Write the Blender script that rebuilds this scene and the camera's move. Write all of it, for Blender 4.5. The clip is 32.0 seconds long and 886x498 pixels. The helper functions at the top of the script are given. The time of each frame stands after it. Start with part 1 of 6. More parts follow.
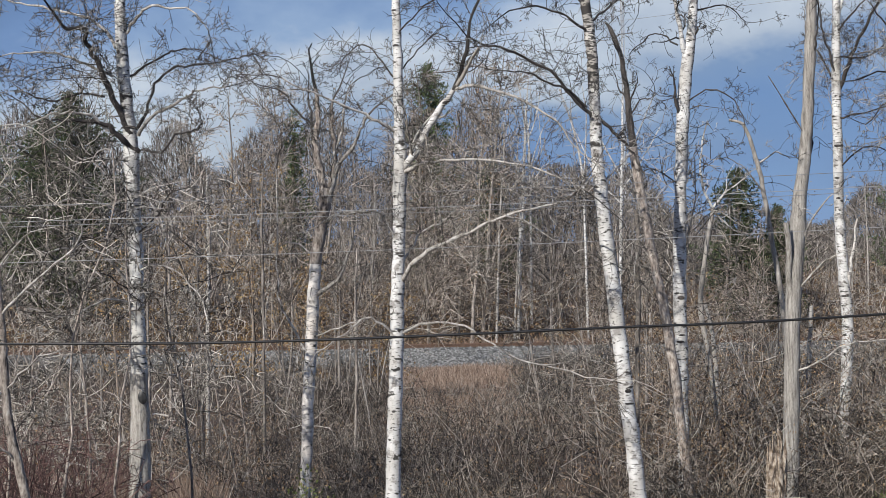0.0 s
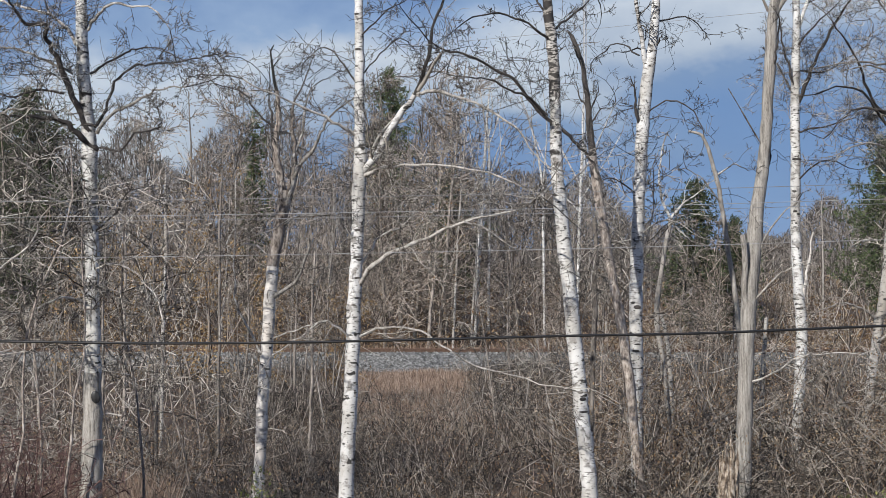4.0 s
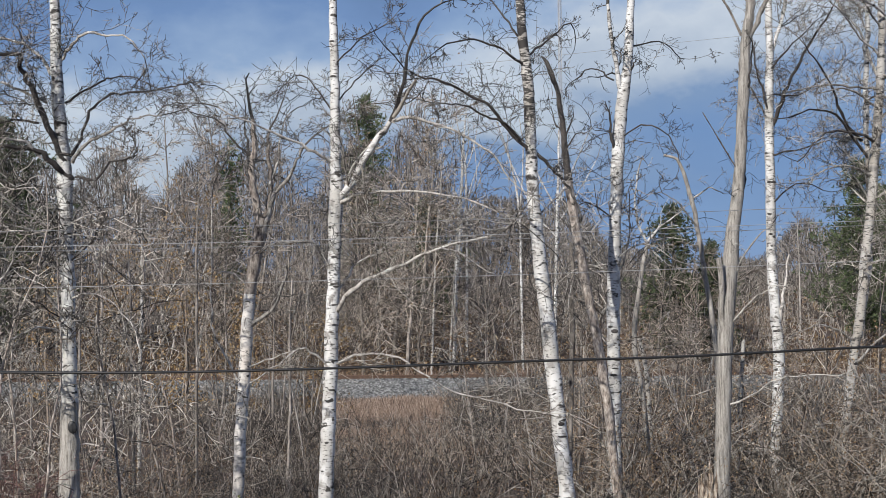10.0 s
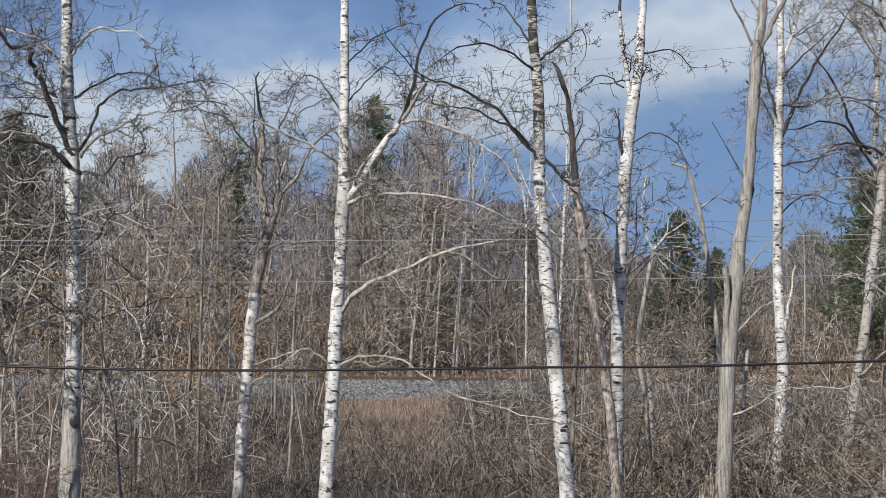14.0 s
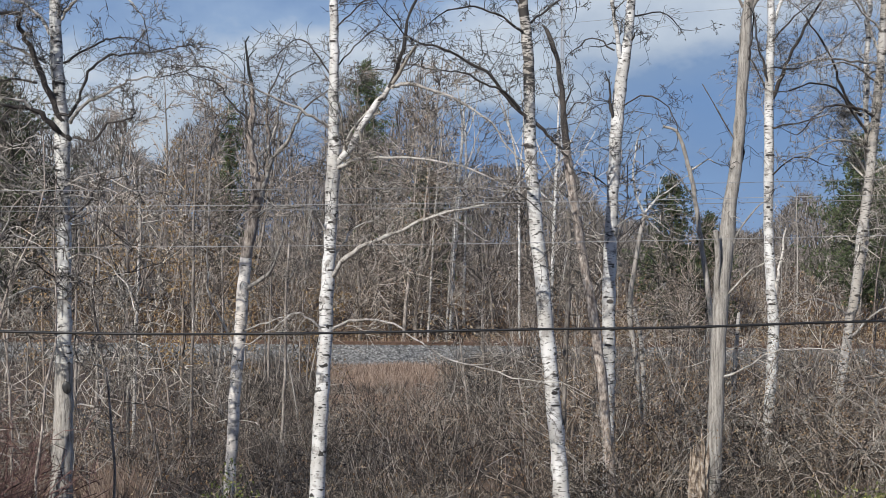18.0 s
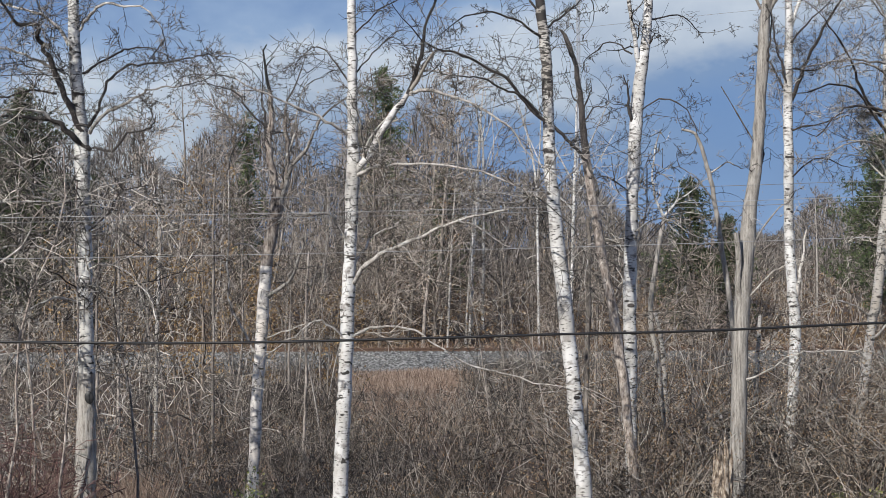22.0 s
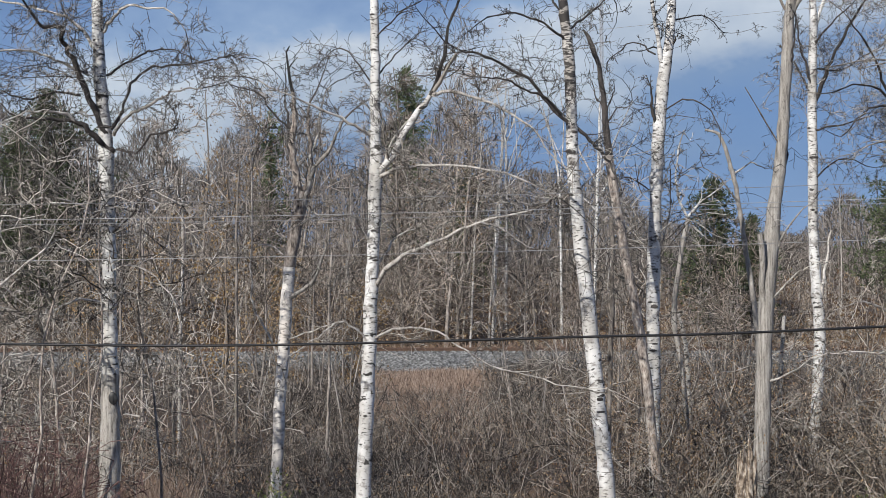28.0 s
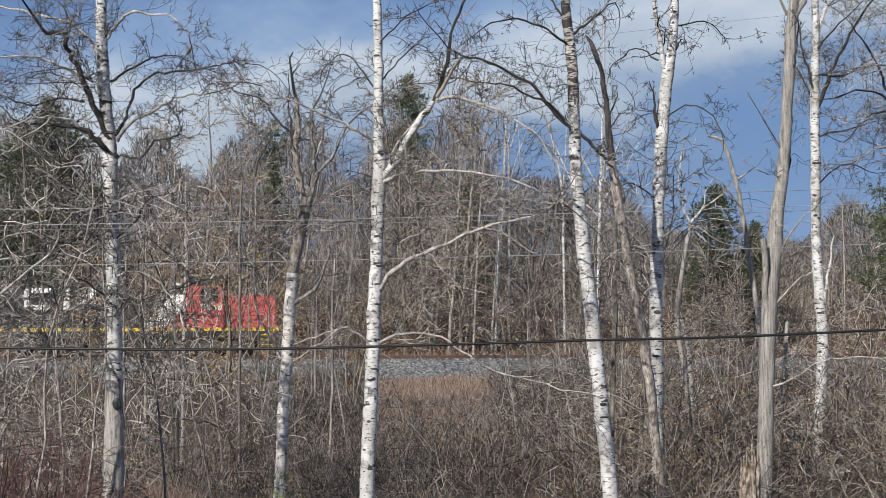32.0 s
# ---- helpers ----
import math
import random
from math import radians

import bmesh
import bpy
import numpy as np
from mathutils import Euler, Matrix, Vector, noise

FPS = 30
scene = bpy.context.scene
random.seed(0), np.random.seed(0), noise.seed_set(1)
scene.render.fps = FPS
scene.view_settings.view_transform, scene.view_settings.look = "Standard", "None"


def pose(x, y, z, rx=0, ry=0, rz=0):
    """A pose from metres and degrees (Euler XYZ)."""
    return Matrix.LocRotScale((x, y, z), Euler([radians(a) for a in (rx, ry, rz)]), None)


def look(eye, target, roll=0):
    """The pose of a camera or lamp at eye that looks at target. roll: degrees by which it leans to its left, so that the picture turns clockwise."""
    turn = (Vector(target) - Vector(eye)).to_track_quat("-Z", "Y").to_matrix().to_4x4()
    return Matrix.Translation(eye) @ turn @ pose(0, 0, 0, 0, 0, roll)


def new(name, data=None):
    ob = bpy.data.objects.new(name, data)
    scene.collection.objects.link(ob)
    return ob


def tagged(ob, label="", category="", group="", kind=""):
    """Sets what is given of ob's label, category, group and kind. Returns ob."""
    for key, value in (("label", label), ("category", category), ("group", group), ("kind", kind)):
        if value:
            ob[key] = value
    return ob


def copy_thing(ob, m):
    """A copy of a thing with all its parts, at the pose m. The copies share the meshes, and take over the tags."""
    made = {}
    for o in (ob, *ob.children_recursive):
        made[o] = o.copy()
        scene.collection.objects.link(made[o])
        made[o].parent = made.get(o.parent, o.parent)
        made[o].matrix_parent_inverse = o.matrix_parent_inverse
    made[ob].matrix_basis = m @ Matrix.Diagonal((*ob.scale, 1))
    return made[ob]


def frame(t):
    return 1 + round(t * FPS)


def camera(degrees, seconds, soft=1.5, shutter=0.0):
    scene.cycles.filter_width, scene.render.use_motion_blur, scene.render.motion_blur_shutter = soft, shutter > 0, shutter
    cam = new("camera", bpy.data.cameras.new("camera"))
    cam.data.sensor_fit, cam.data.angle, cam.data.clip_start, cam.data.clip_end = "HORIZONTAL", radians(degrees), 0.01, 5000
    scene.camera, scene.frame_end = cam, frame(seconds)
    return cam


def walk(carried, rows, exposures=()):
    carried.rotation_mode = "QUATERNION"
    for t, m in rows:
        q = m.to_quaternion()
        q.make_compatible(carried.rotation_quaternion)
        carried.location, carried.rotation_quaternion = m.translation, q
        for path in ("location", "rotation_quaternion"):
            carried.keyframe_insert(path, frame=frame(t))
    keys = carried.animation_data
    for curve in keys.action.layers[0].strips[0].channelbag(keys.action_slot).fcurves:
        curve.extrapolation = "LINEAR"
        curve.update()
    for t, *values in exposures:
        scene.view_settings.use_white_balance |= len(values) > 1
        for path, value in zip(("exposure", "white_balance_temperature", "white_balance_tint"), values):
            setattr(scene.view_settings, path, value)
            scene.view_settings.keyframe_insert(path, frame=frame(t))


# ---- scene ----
cam = camera(31.28, 32.0, soft=0.5)
PATH = [
    (0, -0.002, -0.001, 4.199, 1.134, 0.802, -1.071), (0.5, -0.003, -0.003, 4.198, 0.829, 0.634, -1.163), (1, -0.001, 0.002, 4.200, 0.853, 0.751, -0.876),
    (1.5, 0.000, 0.003, 4.200, 0.907, 0.671, -0.355), (2, -0.002, -0.000, 4.199, 1.547, 0.673, 0.004), (2.5, -0.000, 0.001, 4.200, 2.015, 0.683, 0.098),
    (3, -0.001, -0.003, 4.199, 1.774, -0.217, 0.041), (3.5, 0.001, 0.002, 4.200, 1.532, -0.620, -0.099), (5.5, 0.013, -0.006, 4.216, 0.608, -0.852, 0.978),
    (6, 0.024, 0.012, 4.215, 0.495, -0.303, 0.571), (6.5, 0.022, 0.016, 4.214, 0.576, 0.084, 0.204), (7, 0.010, -0.004, 4.223, 0.636, 0.393, 0.112),
    (7.5, 0.022, -0.005, 4.224, 0.689, 0.434, 0.046), (8, 0.030, -0.004, 4.221, 0.754, 0.339, 0.018), (8.5, 0.034, -0.015, 4.213, 0.942, 0.218, -0.001),
    (9, 0.019, -0.012, 4.217, 1.318, 0.008, -0.080), (9.5, 0.022, -0.009, 4.211, 1.835, -0.529, -0.322), (10, 0.017, -0.010, 4.204, 2.234, -1.516, -0.504),
    (10.5, 0.020, -0.013, 4.202, 2.484, -2.416, -0.545), (11, 0.033, -0.001, 4.215, 2.936, -2.566, -0.189), (11.5, 0.035, -0.006, 4.208, 2.912, -2.524, 0.481),
    (12, 0.050, -0.020, 4.202, 2.204, -2.317, 0.675), (12.5, 0.050, -0.017, 4.228, 1.774, -2.060, 0.821), (13, 0.030, -0.008, 4.220, 1.618, -1.677, 1.008),
    (13.5, 0.028, -0.009, 4.220, 2.074, -1.483, 0.966), (14, 0.012, 0.009, 4.221, 2.318, -1.310, 0.843), (14.5, 0.027, 0.004, 4.220, 2.435, -0.982, 0.705),
    (16.5, 0.039, -0.007, 4.212, 2.536, -0.920, 1.085), (17, 0.057, -0.002, 4.208, 1.757, -1.160, 0.845), (17.5, 0.056, -0.021, 4.190, 1.540, -1.430, 0.701),
    (18, 0.052, -0.013, 4.197, 1.065, -1.562, 0.520), (18.5, 0.049, -0.007, 4.206, 1.074, -1.483, 0.115), (19, 0.041, -0.007, 4.212, 0.939, -1.360, -0.199),
    (19.5, 0.030, -0.014, 4.219, 0.830, -1.300, -0.484), (20, 0.052, -0.010, 4.216, 0.886, -1.377, -0.563), (20.5, 0.048, -0.004, 4.208, 0.964, -1.479, -0.306),
    (21, 0.055, 0.015, 4.207, 1.099, -1.508, -0.000), (21.5, 0.034, 0.013, 4.215, 1.193, -1.289, -0.068), (22, 0.018, 0.006, 4.198, 1.276, -0.910, -0.128),
    (22.5, 0.037, 0.006, 4.206, 1.277, -0.499, -0.250), (23, 0.045, 0.021, 4.213, 1.313, -0.470, -0.202), (23.5, 0.027, 0.011, 4.215, 1.400, -0.580, -0.113),
    (24, 0.018, 0.002, 4.221, 1.466, -0.829, -0.012), (24.5, 0.014, -0.002, 4.235, 1.467, -1.016, -0.075), (26.5, -0.001, 0.019, 4.229, 1.846, -0.806, 0.061),
    (27, -0.013, 0.030, 4.228, 1.659, -0.647, 0.050), (27.5, 0.010, 0.026, 4.227, 1.433, -0.421, -0.040), (28, 0.019, 0.015, 4.230, 1.249, -0.078, -0.126),
    (28.5, -0.003, 0.004, 4.236, 1.182, 0.020, -0.153), (29, -0.004, 0.025, 4.249, 1.054, 0.205, -0.423), (29.5, 0.002, 0.016, 4.238, 1.147, 0.311, -0.536),
    (30, 0.007, 0.005, 4.223, 1.275, 0.429, -0.562), (30.5, 0.007, -0.000, 4.210, 1.372, 0.413, -0.435), (31, -0.016, 0.007, 4.212, 1.463, 0.409, -0.355),
    (31.5, -0.006, 0.007, 4.216, 1.530, 0.272, -0.268), (32, 0.010, -0.016, 4.188, 1.544, 0.019, -0.178),
]

walk(cam, [(t, pose(x, y, z, 90 + pitch, 0, yaw) @ pose(0, 0, 0, 0, 0, roll)) for t, x, y, z, pitch, yaw, roll in PATH],
     exposures=[(0, 0.0), (32, 0.0)])

# ---- sky and sun ----
SUN_AZ, SUN_EL = 212.0, 33.0          # degrees, clockwise from +y; the sun stands behind the camera's left shoulder
world = bpy.data.worlds.new("sky")
scene.world = world
world.use_nodes = True


def build_sky():
    nt = world.node_tree
    n, link = nt.nodes, nt.links
    n.clear()
    out, bg = n.new("ShaderNodeOutputWorld"), n.new("ShaderNodeBackground")
    sky = n.new("ShaderNodeTexSky")
    sky.sky_type, sky.sun_disc = "NISHITA", False
    sky.sun_elevation, sky.sun_rotation = radians(SUN_EL), radians(SUN_AZ)
    sky.air_density, sky.dust_density = 1.0, 0.6
    co, sep = n.new("ShaderNodeTexCoord"), n.new("ShaderNodeSeparateXYZ")
    link.new(co.outputs["Generated"], sep.inputs[0])
    squash = n.new("ShaderNodeMapping")
    squash.inputs["Scale"].default_value = (1.0, 1.0, 1.7)
    squash.inputs["Location"].default_value = (0.35, 0.1, 0.12)
    link.new(co.outputs["Generated"], squash.inputs[0])
    big, fine = n.new("ShaderNodeTexNoise"), n.new("ShaderNodeTexNoise")
    big.inputs["Scale"].default_value, big.inputs["Detail"].default_value, big.inputs["Roughness"].default_value = 5.0, 6.0, 0.55
    fine.inputs["Scale"].default_value, fine.inputs["Detail"].default_value = 14.0, 8.0
    link.new(squash.outputs[0], big.inputs["Vector"])
    link.new(squash.outputs[0], fine.inputs["Vector"])

    def m(op, a, b, c=None):
        k = n.new("ShaderNodeMath")
        k.operation = op
        for slot, v in zip(k.inputs, (a, b, c)):
            if v is None:
                continue
            if isinstance(v, (int, float)):
                slot.default_value = v
            else:
                link.new(v, slot)
        return k.outputs[0]

    # height above the horizon, pushed about by the two noises
    h = m("ADD", sep.outputs["Z"], m("MULTIPLY", m("SUBTRACT", big.outputs[0], 0.5), 0.16))
    h = m("ADD", h, m("MULTIPLY", m("SUBTRACT", fine.outputs[0], 0.5), 0.10))
    h = m("ADD", h, m("MULTIPLY", sep.outputs["X"], -0.2))
    ramp = n.new("ShaderNodeValToRGB")
    link.new(m("MULTIPLY", h, 4.0), ramp.inputs[0])
    els = ramp.color_ramp.elements
    rows = [(0.0, (0.13, 0.26, 0.54)), (0.18, (0.115, 0.225, 0.48)), (0.34, (0.17, 0.27, 0.48)), (0.44, (0.42, 0.49, 0.61)),
            (0.55, (0.58, 0.64, 0.73)), (0.67, (0.27, 0.385, 0.60)), (0.80, (0.145, 0.25, 0.49)), (1.0, (0.10, 0.18, 0.37))]
    while len(els) < len(rows):
        els.new(0.5)
    for e, (p, c) in zip(els, rows):
        e.position, e.color = p, (*c, 1)
    cloud = n.new("ShaderNodeMix")
    cloud.data_type = "RGBA"
    cloud.inputs[0].default_value = 0.85
    scaled = n.new("ShaderNodeVectorMath")
    scaled.operation = "SCALE"
    scaled.inputs["Scale"].default_value = 0.09
    link.new(sky.outputs[0], scaled.inputs[0])
    link.new(scaled.outputs[0], cloud.inputs[6])
    link.new(ramp.outputs[0], cloud.inputs[7])
    link.new(cloud.outputs[2], bg.inputs[0])
    bg.inputs[1].default_value = 1.02
    link.new(bg.outputs[0], out.inputs[0])


build_sky()
sun = new("sun", bpy.data.lights.new("sun", "SUN"))
sun.data.energy, sun.data.angle, sun.data.color = 5.2, radians(0.5), (1.0, 0.965, 0.91)
az, el = radians(SUN_AZ), radians(SUN_EL)
sun.matrix_basis = look((0, 0, 60), Vector((0, 0, 60)) - Vector((math.sin(az) * math.cos(el), math.cos(az) * math.cos(el), math.sin(el))))

# ---- materials ----


def mat(name, stops, scale=4.0, stretch=(1, 1, 1), rough=0.85, bump=0.3, fine=40.0, metal=0.0, vary=0.25, island=False):
    """A mottled surface: colour stops over a broad noise, speckled by a fine one; pieces vary a little in brightness."""
    mt = bpy.data.materials.new(name)
    mt.use_nodes = True
    nt = mt.node_tree
    n, link = nt.nodes, nt.links
    b = n["Principled BSDF"]
    b.inputs["Roughness"].default_value, b.inputs["Metallic"].default_value = rough, metal
    co, mp = n.new("ShaderNodeTexCoord"), n.new("ShaderNodeMapping")
    mp.inputs["Scale"].default_value = stretch
    link.new(co.outputs["Object"], mp.inputs[0])
    n1, n2 = n.new("ShaderNodeTexNoise"), n.new("ShaderNodeTexNoise")
    n1.inputs["Scale"].default_value, n1.inputs["Detail"].default_value = scale, 5
    n2.inputs["Scale"].default_value, n2.inputs["Detail"].default_value = fine, 4
    link.new(mp.outputs[0], n1.inputs["Vector"])
    link.new(mp.outputs[0], n2.inputs["Vector"])
    mixf = n.new("ShaderNodeMix")
    mixf.inputs[0].default_value = 0.4
    link.new(n1.outputs[0], mixf.inputs[2])
    link.new(n2.outputs[0], mixf.inputs[3])
    ramp = n.new("ShaderNodeValToRGB")
    els = ramp.color_ramp.elements
    while len(els) < len(stops):
        els.new(0.5)
    for e, (p, c) in zip(els, stops):
        e.position, e.color = p, (*c, 1)
    if island:
        # each twig, leaf or blade takes its own tone
        mixi = n.new("ShaderNodeMix")
        mixi.inputs[0].default_value = 0.7
        link.new(mixf.outputs[0], mixi.inputs[2])
        link.new(n.new("ShaderNodeNewGeometry").outputs["Random Per Island"], mixi.inputs[3])
        link.new(mixi.outputs[0], ramp.inputs[0])
    else:
        link.new(mixf.outputs[0], ramp.inputs[0])
    hsv = n.new("ShaderNodeHueSaturation")
    rnd = n.new("ShaderNodeObjectInfo").outputs["Random"]
    mr = n.new("ShaderNodeMapRange")
    mr.inputs["To Min"].default_value, mr.inputs["To Max"].default_value = 1 - vary, 1 + vary
    link.new(rnd, mr.inputs[0])
    link.new(mr.outputs[0], hsv.inputs["Value"])
    link.new(ramp.outputs[0], hsv.inputs["Color"])
    link.new(hsv.outputs[0], b.inputs["Base Color"])
    if bump:
        bp = n.new("ShaderNodeBump")
        bp.inputs["Strength"].default_value, bp.inputs["Distance"].default_value = bump, 0.02
        link.new(mixf.outputs[0], bp.inputs["Height"])
        link.new(bp.outputs[0], b.inputs["Normal"])
    return mt


def birch_mat(name, white, cream, dark, dark_at, scar):
    """White bark: thin dark dashes across the trunk, broad black scars, cream tints."""
    mt = bpy.data.materials.new(name)
    mt.use_nodes = True
    nt = mt.node_tree
    n, link = nt.nodes, nt.links
    b = n["Principled BSDF"]
    b.inputs["Roughness"].default_value = 0.75
    co = n.new("ShaderNodeTexCoord")

    def noise_at(stretch, scale, detail, rough=0.5):
        mp, k = n.new("ShaderNodeMapping"), n.new("ShaderNodeTexNoise")
        mp.inputs["Scale"].default_value = stretch
        link.new(co.outputs["Object"], mp.inputs[0])
        k.inputs["Scale"].default_value, k.inputs["Detail"].default_value, k.inputs["Roughness"].default_value = scale, detail, rough
        link.new(mp.outputs[0], k.inputs["Vector"])
        return k.outputs[0]

    def step(v, lo, hi):
        k = n.new("ShaderNodeMapRange")
        k.interpolation_type = "SMOOTHSTEP"
        k.inputs["From Min"].default_value, k.inputs["From Max"].default_value = lo, hi
        link.new(v, k.inputs[0])
        return k.outputs[0]

    def mix(f, a, c):
        k = n.new("ShaderNodeMix")
        k.data_type = "RGBA"
        link.new(f, k.inputs[0])
        for slot, v in ((k.inputs[6], a), (k.inputs[7], c)):
            if isinstance(v, tuple):
                slot.default_value = (*v, 1)
            else:
                link.new(v, slot)
        return k.outputs[2]

    col = mix(step(noise_at((1, 1, 0.5), 3.0, 4), 0.4, 0.65), white, cream)
    col = mix(step(noise_at((7, 7, 9), 1.0, 6, 0.65), 0.5, 0.64), col, (0.29, 0.27, 0.25))
    col = mix(step(noise_at((10, 10, 46), 1.0, 3), dark_at, dark_at + 0.05), col, dark)
    col = mix(step(noise_at((7, 7, 15), 1.0, 2), dark_at + 0.04, dark_at + 0.07), col, (0.05, 0.045, 0.04))
    col = mix(step(noise_at((1.2, 1.2, 3.0), 1.0, 5, 0.65), 0.58, 0.74), col, (0.27, 0.25, 0.225))
    col = mix(step(noise_at((2.2, 2.2, 5.0), 1.0, 5, 0.6), scar, scar + 0.06), col, (0.035, 0.03, 0.027))
    link.new(col, b.inputs["Base Color"])
    bp = n.new("ShaderNodeBump")
    bp.inputs["Strength"].default_value, bp.inputs["Distance"].default_value = 0.4, 0.01
    link.new(noise_at((6, 6, 30), 1.0, 6), bp.inputs["Height"])
    link.new(bp.outputs[0], b.inputs["Normal"])
    return mt


